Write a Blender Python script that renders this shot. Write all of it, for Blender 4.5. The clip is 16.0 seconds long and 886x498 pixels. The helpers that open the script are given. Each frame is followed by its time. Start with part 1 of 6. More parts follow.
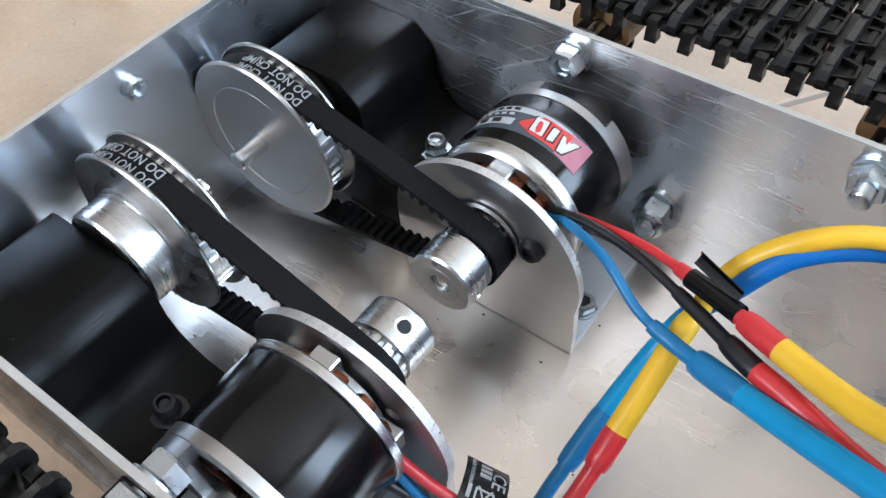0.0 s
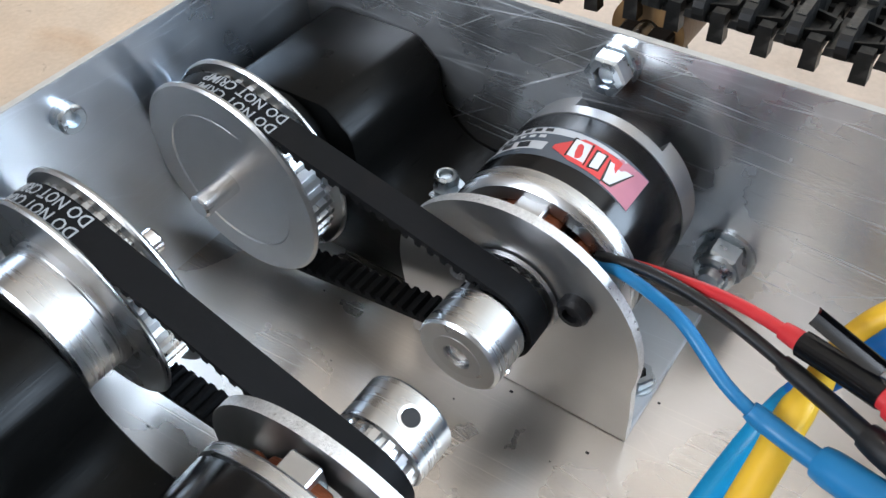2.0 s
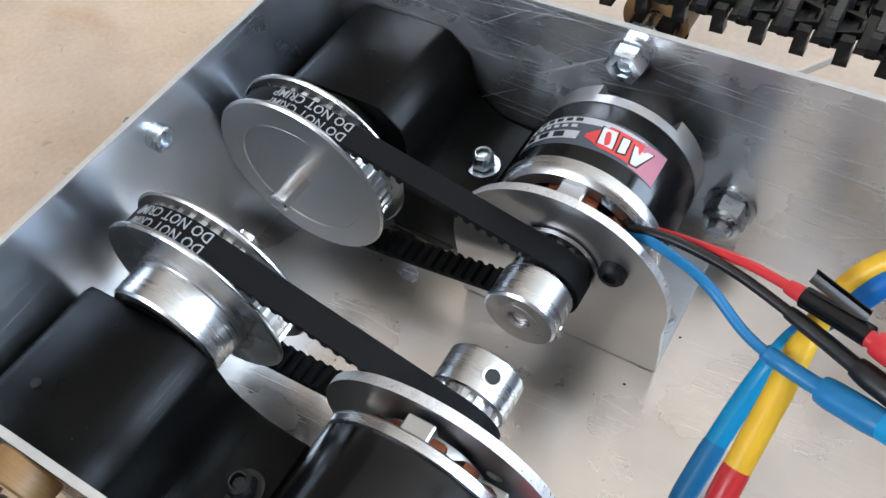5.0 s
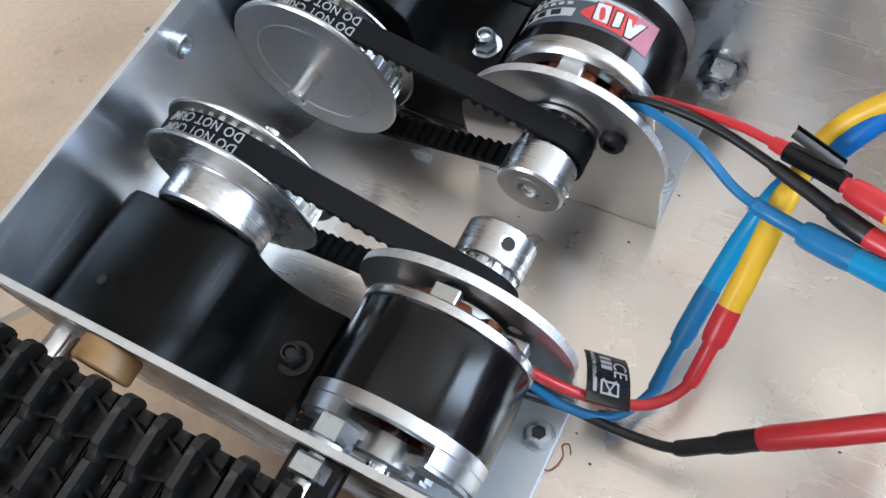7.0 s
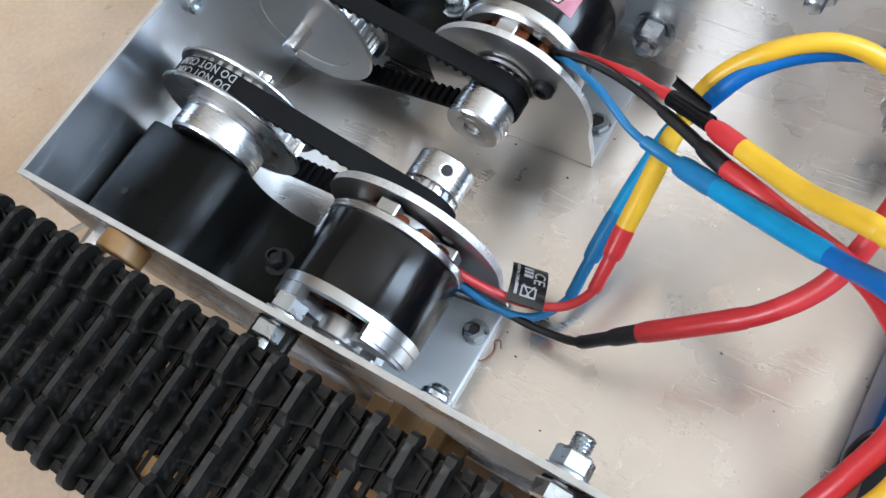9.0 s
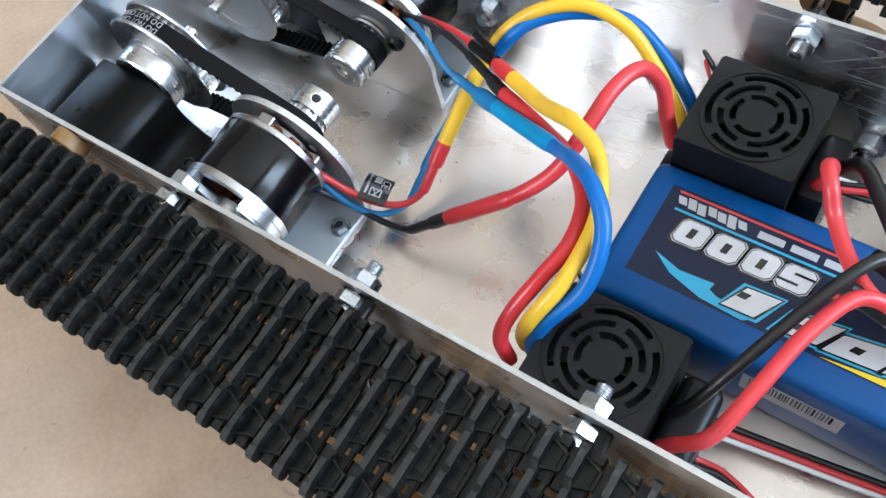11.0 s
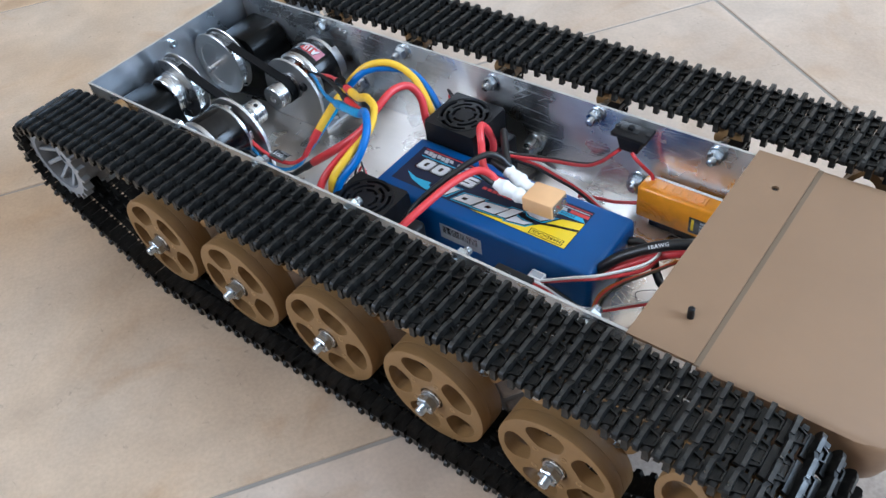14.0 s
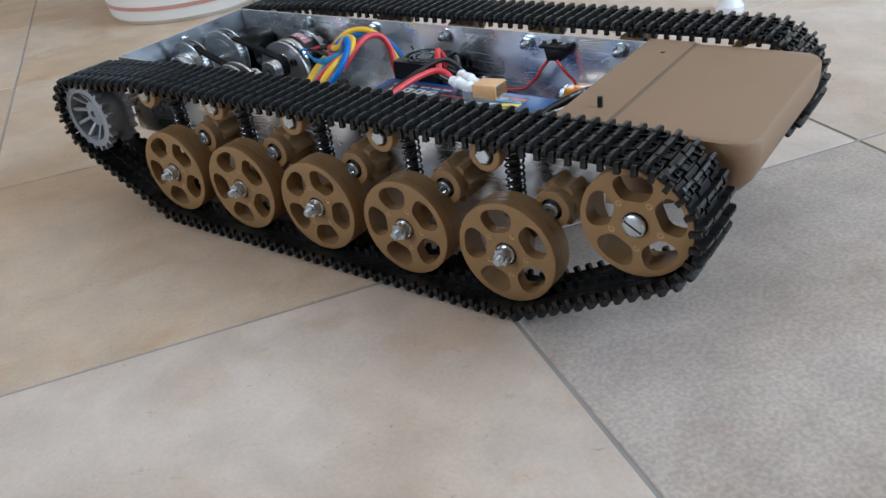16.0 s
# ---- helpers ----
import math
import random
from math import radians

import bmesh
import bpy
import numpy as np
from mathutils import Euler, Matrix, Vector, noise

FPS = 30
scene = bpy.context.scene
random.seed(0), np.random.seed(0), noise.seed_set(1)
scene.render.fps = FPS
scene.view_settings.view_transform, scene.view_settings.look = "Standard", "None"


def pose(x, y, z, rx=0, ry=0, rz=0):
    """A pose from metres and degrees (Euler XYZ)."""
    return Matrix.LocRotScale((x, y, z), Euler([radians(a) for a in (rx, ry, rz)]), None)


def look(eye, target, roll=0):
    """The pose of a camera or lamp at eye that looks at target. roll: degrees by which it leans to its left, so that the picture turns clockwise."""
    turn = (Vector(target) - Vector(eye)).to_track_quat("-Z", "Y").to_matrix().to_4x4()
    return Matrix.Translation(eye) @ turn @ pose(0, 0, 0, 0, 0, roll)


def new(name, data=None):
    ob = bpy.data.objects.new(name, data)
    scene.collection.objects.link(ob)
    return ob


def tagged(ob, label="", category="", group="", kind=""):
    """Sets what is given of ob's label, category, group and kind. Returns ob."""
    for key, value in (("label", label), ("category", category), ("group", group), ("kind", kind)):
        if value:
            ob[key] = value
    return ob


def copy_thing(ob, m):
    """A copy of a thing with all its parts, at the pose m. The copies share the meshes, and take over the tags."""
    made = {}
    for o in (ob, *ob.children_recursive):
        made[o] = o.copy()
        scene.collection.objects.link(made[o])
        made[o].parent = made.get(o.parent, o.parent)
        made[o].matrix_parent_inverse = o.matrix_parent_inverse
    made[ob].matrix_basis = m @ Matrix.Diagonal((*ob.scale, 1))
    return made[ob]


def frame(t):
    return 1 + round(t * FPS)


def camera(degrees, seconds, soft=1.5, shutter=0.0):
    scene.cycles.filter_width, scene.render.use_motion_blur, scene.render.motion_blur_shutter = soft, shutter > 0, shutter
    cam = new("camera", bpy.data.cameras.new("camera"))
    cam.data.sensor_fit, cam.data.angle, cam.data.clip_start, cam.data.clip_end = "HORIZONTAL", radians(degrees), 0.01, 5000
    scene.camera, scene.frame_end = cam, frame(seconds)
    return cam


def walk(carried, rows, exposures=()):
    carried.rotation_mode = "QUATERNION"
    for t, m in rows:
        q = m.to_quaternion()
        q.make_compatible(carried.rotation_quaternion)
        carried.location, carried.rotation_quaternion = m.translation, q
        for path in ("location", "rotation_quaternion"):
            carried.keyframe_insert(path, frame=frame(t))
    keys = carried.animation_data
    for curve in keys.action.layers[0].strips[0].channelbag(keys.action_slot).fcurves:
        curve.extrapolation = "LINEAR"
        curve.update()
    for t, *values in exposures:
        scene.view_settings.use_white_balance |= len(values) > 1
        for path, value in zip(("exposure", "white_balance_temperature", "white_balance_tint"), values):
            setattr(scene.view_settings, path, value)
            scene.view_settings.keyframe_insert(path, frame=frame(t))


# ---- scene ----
cam = camera(56.22, 16.0)
PATH = [
    (0, (0.06688, -0.07533, 0.21629), (-0.05213, 0.07253, -0.01603), -3.44),
    (0.5, (0.05997, -0.07027, 0.20861), (-0.06247, 0.08221, -0.01890), -3.65),
    (1, (0.05476, -0.06452, 0.20240), (-0.07077, 0.09117, -0.02121), -4.17),
    (1.5, (0.05073, -0.06031, 0.19324), (-0.07651, 0.09745, -0.02794), -4.43),
    (2, (0.04947, -0.05573, 0.18563), (-0.08040, 0.10349, -0.03297), -5.02),
    (2.5, (0.04914, -0.05177, 0.18094), (-0.08260, 0.10835, -0.03587), -5.26),
    (3, (0.04992, -0.05035, 0.18176), (-0.08290, 0.10975, -0.03440), -5.33),
    (3.2, (0.04999, -0.05025, 0.18413), (-0.08198, 0.10871, -0.03339), -5.34),
    (5.3, (0.04182, -0.07135, 0.21796), (-0.06500, 0.06610, -0.02637), -9.74),
    (5.5, (0.04153, -0.07271, 0.21947), (-0.06204, 0.06179, -0.02788), -10.35),
    (6, (0.04125, -0.07339, 0.22406), (-0.05619, 0.05461, -0.02916), -11.34),
    (6.5, (0.04462, -0.06933, 0.22128), (-0.04730, 0.04669, -0.03966), -13.06),
    (7, (0.04638, -0.07448, 0.22814), (-0.05163, 0.03057, -0.03522), -17.12),
    (7.5, (0.05020, -0.07975, 0.23466), (-0.05789, 0.01604, -0.02829), -21.26),
    (8, (0.05793, -0.08404, 0.23644), (-0.05165, 0.00837, -0.02710), -21.74),
    (8.2, (0.06313, -0.08197, 0.23861), (-0.04607, 0.00791, -0.02595), -22.06),
    (10.3, (0.12738, -0.08849, 0.27444), (0.01153, -0.00810, 0.00965), -25.94),
    (10.5, (0.13589, -0.09504, 0.27612), (0.01953, -0.01167, 0.01248), -24.60),
    (11, (0.16071, -0.10854, 0.28760), (0.04592, -0.01694, 0.02601), -20.78),
    (11.5, (0.18271, -0.12081, 0.29837), (0.06444, -0.01917, 0.04208), -18.17),
    (12, (0.20735, -0.13592, 0.30923), (0.08379, -0.02330, 0.06014), -15.29),
    (12.5, (0.24908, -0.15965, 0.32764), (0.12198, -0.03436, 0.08650), -12.14),
    (13, (0.30152, -0.19455, 0.34868), (0.16867, -0.05972, 0.11593), -10.42),
    (13.5, (0.34276, -0.22448, 0.36689), (0.20372, -0.08040, 0.14349), -9.67),
    (14, (0.37386, -0.25789, 0.36741), (0.22833, -0.10292, 0.15574), -8.69),
    (14.5, (0.41878, -0.30011, 0.37780), (0.26869, -0.13833, 0.17458), -8.19),
    (15, (0.46102, -0.34799, 0.36528), (0.30497, -0.17229, 0.17880), -7.35),
    (15.5, (0.46919, -0.38902, 0.31939), (0.30891, -0.19638, 0.15447), -6.62),
    (16, (0.47841, -0.41790, 0.27181), (0.31956, -0.21480, 0.11845), -7.47),
]
walk(cam, [(t, look(eye, target, roll)) for t, eye, target, roll in PATH], exposures=[(0.0, -0.04, 6480, 15), (2.5, 0.04, 6640, 15), (6.5, -0.06, 6520, 16), (8.0, -0.04, 6520, 15), (10.5, 0.06, 6400, 14), (12.5, 0.15, 6360, 14), (13.5, -0.14, 6060, 14), (14.0, -0.20, 6060, 14), (14.5, -0.38, 6080, 13), (15.0, -0.5, 6130, 13), (16.0, -0.62, 6130, 13)])

# ---- world and light ----
world = bpy.data.worlds.new("world")
world.use_nodes = True
scene.world = world
wn = world.node_tree.nodes
sky = wn.new("ShaderNodeTexSky")
sky.sky_type, sky.sun_disc = "NISHITA", False
sky.sun_elevation, sky.sun_rotation = radians(35), radians(200)
wn["Background"].inputs[1].default_value = 0.10
world.node_tree.links.new(sky.outputs[0], wn["Background"].inputs[0])

def window_lamp(name, eye, target, w, h, watts, colour):
    data = bpy.data.lights.new(name, "AREA")
    data.shape, data.size, data.size_y, data.energy, data.color = "RECTANGLE", w, h, watts, colour
    ob = new(name, data)
    ob.matrix_world = look(eye, target)
    return ob

window_lamp("window_light_east", (2.15, 0.75, 1.35), (0, 0.75, 1.35), 1.3, 1.4, 116, (0.62, 0.815, 1.0))
window_lamp("window_light_south", (-1.05, -2.15, 1.35), (-1.05, 0, 1.35), 1.2, 1.3, 72, (0.76, 0.885, 1.0))

# ---- materials ----
MM = 0.001

def material(name, base, rough=0.5, metal=0.0, var=0.0, scale=200.0, stretch=(1, 1, 1), bump=0.0, bump_scale=600.0,
             rough_var=0.0, coat=0.0, spec=0.5, trans=0.0, dust=0.0, piece=0.0, speck=0.0):
    m = bpy.data.materials.new(name)
    m.use_nodes = True
    nt = m.node_tree
    n, ln = nt.nodes, nt.links
    b = n["Principled BSDF"]
    b.inputs["Base Color"].default_value = (*base, 1)
    b.inputs["Roughness"].default_value = rough
    b.inputs["Metallic"].default_value = metal
    b.inputs["Coat Weight"].default_value = coat
    b.inputs["Specular IOR Level"].default_value = spec
    b.inputs["Transmission Weight"].default_value = trans
    co = n.new("ShaderNodeTexCoord")
    mp = n.new("ShaderNodeMapping")
    mp.inputs["Scale"].default_value = stretch
    ln.new(co.outputs["Object"], mp.inputs[0])
    def noise_tex(sc, detail=5.0):
        t = n.new("ShaderNodeTexNoise")
        t.inputs["Scale"].default_value, t.inputs["Detail"].default_value = sc, detail
        ln.new(mp.outputs[0], t.inputs["Vector"])
        return t
    colour = None
    if var:
        big, small = noise_tex(scale * 0.15), noise_tex(scale)
        add = n.new("ShaderNodeMath"); add.operation = "ADD"
        ln.new(big.outputs["Fac"], add.inputs[0]); ln.new(small.outputs["Fac"], add.inputs[1])
        rng = n.new("ShaderNodeMapRange")
        rng.inputs["From Min"].default_value, rng.inputs["From Max"].default_value = 0.6, 1.4
        rng.inputs["To Min"].default_value, rng.inputs["To Max"].default_value = 1 - var, 1 + var
        ln.new(add.outputs[0], rng.inputs["Value"])
        mul = n.new("ShaderNodeMix"); mul.data_type, mul.blend_type = "RGBA", "MULTIPLY"
        mul.inputs["Factor"].default_value = 1.0
        mul.inputs["A"].default_value = (*base, 1)
        ln.new(rng.outputs[0], mul.inputs["B"])
        colour = mul.outputs["Result"]
    if piece:
        info = n.new("ShaderNodeObjectInfo")
        rng = n.new("ShaderNodeMapRange")
        rng.inputs["To Min"].default_value, rng.inputs["To Max"].default_value = 1 - piece, 1 + piece
        ln.new(info.outputs["Random"], rng.inputs["Value"])
        mul = n.new("ShaderNodeMix"); mul.data_type, mul.blend_type = "RGBA", "MULTIPLY"
        mul.inputs["Factor"].default_value = 1.0
        mul.inputs["A"].default_value = (*base, 1)
        if colour:
            ln.new(colour, mul.inputs["A"])
        ln.new(rng.outputs[0], mul.inputs["B"])
        colour = mul.outputs["Result"]
    if dust or speck:
        tex = noise_tex(420.0 if dust else 1500.0, 8.0)
        ramp = n.new("ShaderNodeMapRange")
        ramp.inputs["From Min"].default_value = 0.55 if dust else 0.70
        ramp.inputs["From Max"].default_value = 0.80 if dust else 0.74
        ramp.inputs["To Max"].default_value = dust or speck
        ln.new(tex.outputs["Fac"], ramp.inputs["Value"])
        mix = n.new("ShaderNodeMix"); mix.data_type = "RGBA"
        mix.inputs["A"].default_value = (*base, 1)
        mix.inputs["B"].default_value = (0.24, 0.23, 0.21, 1)
        if colour:
            ln.new(colour, mix.inputs["A"])
        ln.new(ramp.outputs[0], mix.inputs["Factor"])
        colour = mix.outputs["Result"]
    if colour:
        ln.new(colour, b.inputs["Base Color"])
    if rough_var:
        t = noise_tex(scale * 0.6)
        rng = n.new("ShaderNodeMapRange")
        rng.inputs["From Min"].default_value, rng.inputs["From Max"].default_value = 0.3, 0.7
        rng.inputs["To Min"].default_value, rng.inputs["To Max"].default_value = max(0.02, rough - rough_var), rough + rough_var
        ln.new(t.outputs["Fac"], rng.inputs["Value"])
        ln.new(rng.outputs[0], b.inputs["Roughness"])
    if bump:
        t = noise_tex(bump_scale)
        bp = n.new("ShaderNodeBump")
        bp.inputs["Strength"].default_value, bp.inputs["Distance"].default_value = bump, 0.0004
        ln.new(t.outputs["Fac"], bp.inputs["Height"])
        ln.new(bp.outputs[0], b.inputs["Normal"])
    return m

def sheet_metal(name, base, rough, brush, scratch, aniso=0.4, metal=1.0, plane="xz"):
    """Rolled sheet: fine brushing one way, long scratches at odd angles, faint smudges."""
    m = bpy.data.materials.new(name)
    m.use_nodes = True
    n, ln = m.node_tree.nodes, m.node_tree.links
    b = n["Principled BSDF"]
    b.inputs["Metallic"].default_value = metal
    b.inputs["Anisotropic"].default_value = aniso
    way = n.new("ShaderNodeCombineXYZ")      # light is drawn out across the brushing
    way.inputs["Y" if plane == "xy" else "Z"].default_value = 1.0
    ln.new(way.outputs[0], b.inputs["Tangent"])
    co = n.new("ShaderNodeTexCoord")
    axes = {"xz": (0, 2, 1), "xy": (0, 1, 2), "yz": (1, 2, 0)}[plane]
    def tex(long, cross, slant, scale, detail, way=0):
        """Noise drawn out along one way of the sheet, slanted by some degrees in its plane."""
        mp = n.new("ShaderNodeMapping")
        mp.vector_type = "TEXTURE"
        size, turn = [1 / cross] * 3, [0.0] * 3
        size[axes[way]] = 1 / long
        turn[axes[2]] = radians(slant)
        mp.inputs["Scale"].default_value = size
        mp.inputs["Rotation"].default_value = turn
        ln.new(co.outputs["Object"], mp.inputs[0])
        t = n.new("ShaderNodeTexNoise")
        t.inputs["Scale"].default_value, t.inputs["Detail"].default_value = scale, detail
        ln.new(mp.outputs[0], t.inputs["Vector"])
        return t.outputs["Fac"]
    def remap(src, a, z, lo, hi):
        r = n.new("ShaderNodeMapRange")
        for k, v in (("From Min", a), ("From Max", z), ("To Min", lo), ("To Max", hi)):
            r.inputs[k].default_value = v
        ln.new(src, r.inputs["Value"])
        return r.outputs[0]
    def op(kind, p, q):
        x = n.new("ShaderNodeMath"); x.operation = kind
        ln.new(p, x.inputs[0]); ln.new(q, x.inputs[1])
        return x.outputs[0]
    lines = remap(tex(0.9, 95, 4, 22, 3), 0.64, 0.70, 0, 1)
    lines2 = remap(tex(1.1, 70, -6, 20, 3), 0.66, 0.72, 0, 1)
    lines3 = remap(tex(0.8, 55, -33, 17, 3), 0.70, 0.735, 0, 1)
    marks = op("MAXIMUM", op("MAXIMUM", lines, lines2), lines3)
    grain = tex(1.0, 60, 0, 30, 4)
    smudge = tex(1, 1, 0, 34, 5)
    r1 = op("ADD", remap(smudge, 0.3, 0.7, rough - 0.07, rough + 0.10), remap(marks, 0, 1, 0, scratch * 0.35))
    ln.new(r1, b.inputs["Roughness"])
    tone = op("MULTIPLY", remap(smudge, 0.3, 0.7, 0.90, 1.06), remap(marks, 0, 1, 1.0, 1.0 + scratch * 0.22))
    mix = n.new("ShaderNodeMix"); mix.data_type, mix.blend_type = "RGBA", "MULTIPLY"
    mix.inputs["Factor"].default_value = 1.0
    mix.inputs["A"].default_value = (*base, 1)
    ln.new(tone, mix.inputs["B"]); ln.new(mix.outputs["Result"], b.inputs["Base Color"])
    bp = n.new("ShaderNodeBump")
    bp.inputs["Strength"].default_value, bp.inputs["Distance"].default_value = brush, 0.0002
    ln.new(op("SUBTRACT", grain, remap(marks, 0, 1, 0, scratch)), bp.inputs["Height"])
    ln.new(bp.outputs[0], b.inputs["Normal"])
    return m
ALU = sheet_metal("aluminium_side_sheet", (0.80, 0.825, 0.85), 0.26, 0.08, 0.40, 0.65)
# same aluminium as the sides, base darkened to dim the window's reflection
ALU_REAR = sheet_metal("aluminium_end_sheet_dimmed", (0.62, 0.66, 0.71), 0.32, 0.08, 0.34, 0.3, plane="yz")
ALU_FLOOR = sheet_metal("aluminium_floor", (0.79, 0.735, 0.68), 0.275, 0.14, 0.36, 0.72, 0.97, "xy")
ALU_FOOT = sheet_metal("aluminium_bracket_foot", (0.70, 0.74, 0.78), 0.42, 0.12, 0.5, 0.5, 0.5, "xy")
ALU_EDGE = material("sawn_aluminium_edge", (0.54, 0.52, 0.49), 0.55, 0.5, 0.12, 400, (1, 1, 1), 0.3, 900)
ALU_FILED = material("filed_aluminium_edge", (0.74, 0.74, 0.74), 0.38, 0.9, 0.25, 1800, (1, 1, 1), 0.6, 3500, 0.12)
ALU_PART = material("turned_aluminium", (0.56, 0.57, 0.58), 0.28, 1.0, 0.04, 120, (1, 14, 1), 0.03, 200, 0.03)
ALU_MATT = material("milled_aluminium", (0.52, 0.525, 0.53), 0.34, 1.0, 0.05, 120, (1, 1, 1), 0.05, 300, 0.04)
ZINC = material("zinc_plated_steel", (0.53, 0.58, 0.62), 0.30, 1.0, 0.15, 400, rough_var=0.1)
STEEL = material("bright_steel", (0.75, 0.75, 0.76), 0.16, 1.0, 0.05, 300, rough_var=0.05)
BLACK_PRINT = material("black_printed_plastic", (0.003, 0.003, 0.0028), 0.33, 0, 0.25, 200, (1, 1, 30), 0.10, 160, 0.06, speck=0.4, spec=0.11)
BLACK_GLOSS = material("black_anodised", (0.003, 0.003, 0.0035), 0.20, 0, 0.2, 200, rough_var=0.02, spec=0.34)
gloss = BLACK_GLOSS.node_tree
axis_way = gloss.nodes.new("ShaderNodeCombineXYZ")
axis_way.inputs["Y"].default_value = 1.0
gloss.links.new(axis_way.outputs[0], gloss.nodes["Principled BSDF"].inputs["Tangent"])
gloss.nodes["Principled BSDF"].inputs["Anisotropic"].default_value = 0.85
BLACK_CASE = material("black_moulded_plastic", (0.007, 0.007, 0.008), 0.40, 0, 0.2, 300, bump=0.15, bump_scale=1500, speck=0.2, spec=0.25)
BLACK_DARK = material("dark_recess", (0.006, 0.006, 0.007), 0.6, 0, 0.2, 300)
RUBBER = material("belt_rubber", (0.0055, 0.0055, 0.006), 0.62, 0, 0.15, 500, bump=0.1, bump_scale=1200, spec=0.12)
TRACK = material("black_track_plastic", (0.0055, 0.0053, 0.0050), 0.40, 0, 0.3, 250, bump=0.15, bump_scale=900, rough_var=0.12, dust=0.16, piece=0.35, spec=0.30)
TRACK_WORN = material("worn_track_plastic", (0.0140, 0.0138, 0.0132), 0.36, 0, 0.35, 500, bump=0.12, bump_scale=900, rough_var=0.1, dust=0.22, piece=0.3, spec=0.5)
TAN_COVER = material("tan_printed_cover", (0.240, 0.142, 0.079), 0.52, 0, 0.06, 60, (1, 1, 8), 0.08, 400, spec=0.6)
TAN = material("brown_printed_plastic", (0.25, 0.138, 0.053), 0.48, 0, 0.10, 120, (1, 10, 1), 0.15, 300, 0.08)
TAN_DARK = material("tan_crease", (0.15, 0.103, 0.064), 0.6, 0, 0.05, 60)
RED_SOFT = material("red_silicone", (0.64, 0.045, 0.05), 0.38, 0, 0.10, 200, bump=0.05, bump_scale=700)
RED_SHRINK = material("red_heat_shrink", (0.56, 0.03, 0.035), 0.30, 0, 0.12, 200, bump=0.12, bump_scale=400)
YELLOW_SOFT = material("yellow_silicone", (0.78, 0.46, 0.03), 0.38, 0, 0.08, 200, bump=0.05, bump_scale=700)
BLUE_SOFT = material("blue_silicone", (0.0, 0.125, 0.42), 0.40, 0, 0.10, 200, bump=0.05, bump_scale=700, spec=0.35)
BLUE_SHRINK = material("light_blue_heat_shrink", (0.0, 0.25, 0.50), 0.34, 0, 0.10, 200, bump=0.12, bump_scale=400, spec=0.3)
BLUE_LEAD = material("blue_lead", (0.01, 0.16, 0.36), 0.35, 0, 0.10, 200, spec=0.35)
BLACK_SOFT = material("black_silicone", (0.008, 0.008, 0.009), 0.36, 0, 0.15, 200, bump=0.08, bump_scale=500)
WHITE_PLASTIC = material("white_plastic", (0.78, 0.77, 0.75), 0.4, 0, 0.06, 200, bump=0.05, bump_scale=700)
ORANGE_LEAD = material("orange_lead", (0.55, 0.16, 0.02), 0.4, 0, 0.08, 200)
COPPER = material("copper_windings", (0.17, 0.05, 0.022), 0.35, 0.9, 0.5, 900, (1, 8, 1), 0.6, 900)
BATTERY_BLUE = material("blue_battery_case", (0.0, 0.068, 0.235), 0.34, 0, 0.10, 60, bump=0.03, bump_scale=120, coat=0.03, spec=0.3)
LABEL_NAVY = material("navy_print", (0.008, 0.014, 0.040), 0.32, 0, 0.35, 60, spec=0.3)
LABEL_CYAN = material("cyan_print", (0.02, 0.36, 0.58), 0.30, 0, 0.05, 60, coat=0.12)
LABEL_WHITE = material("silver_print", (0.60, 0.60, 0.62), 0.30, 0, 0.15, 120, coat=0.12)
LABEL_RED = material("red_print", (0.58, 0.045, 0.045), 0.30, 0, 0.1, 120, coat=0.12)
LABEL_PINK = material("pink_foil", (0.45, 0.17, 0.22), 0.30, 0.3, 0.15, 160, coat=0.12)
LABEL_YELLOW = material("yellow_print", (0.80, 0.56, 0.02), 0.30, 0, 0.04, 60, coat=0.12)
LABEL_BLACK = material("black_print", (0.008, 0.008, 0.009), 0.2, 0, 0.1, 60, coat=0.3)
LABEL_GREY = material("grey_paper", (0.42, 0.43, 0.45), 0.35, 0, 0.08, 200)
BELT_PRINT = material("belt_print", (0.30, 0.31, 0.32), 0.55, 0, 0.25, 900)
DARK_ZINC = material("dull_dark_steel", (0.045, 0.045, 0.05), 0.45, 0.5, 0.15, 400, rough_var=0.1)
LABEL_SLATE = material("slate_blue_print", (0.05, 0.065, 0.085), 0.2, 0, 0.1, 160, coat=0.3)
ORANGE = material("orange_translucent_case", (1.0, 0.37, 0.02), 0.18, 0, 0.2, 160, trans=0.2, bump=0.05, bump_scale=200)
CONNECTOR = material("tan_connector_plastic", (0.72, 0.41, 0.20), 0.42, 0, 0.05, 200, bump=0.04, bump_scale=900)
GREY_SPROCKET = material("grey_printed_plastic", (0.24, 0.25, 0.265), 0.42, 0, 0.06, 120, (1, 8, 1), 0.1, 300)
GROUT = material("grey_grout", (0.30, 0.27, 0.24), 0.85, 0, 0.15, 40, bump=0.4, bump_scale=300)
WALL = material("white_wall_paint", (0.80, 0.72, 0.62), 0.8, 0, 0.03, 6, bump=0.05, bump_scale=60)
# dark colour for unseen walls, added to dim reflections in metal and black plastic
WALL_DARK = material("brown_wall_reflection_dimmer", (0.17, 0.135, 0.105), 0.8, 0, 0.06, 6)
CEILING = material("ceiling_paint", (0.86, 0.79, 0.70), 0.85, 0, 0.03, 6)
POT = material("cream_glazed_ceramic", (0.66, 0.63, 0.58), 0.35, 0, 0.10, 12, coat=0.2)
POT_MARK = material("red_glaze_line", (0.45, 0.22, 0.18), 0.35, 0, 0.2, 40)
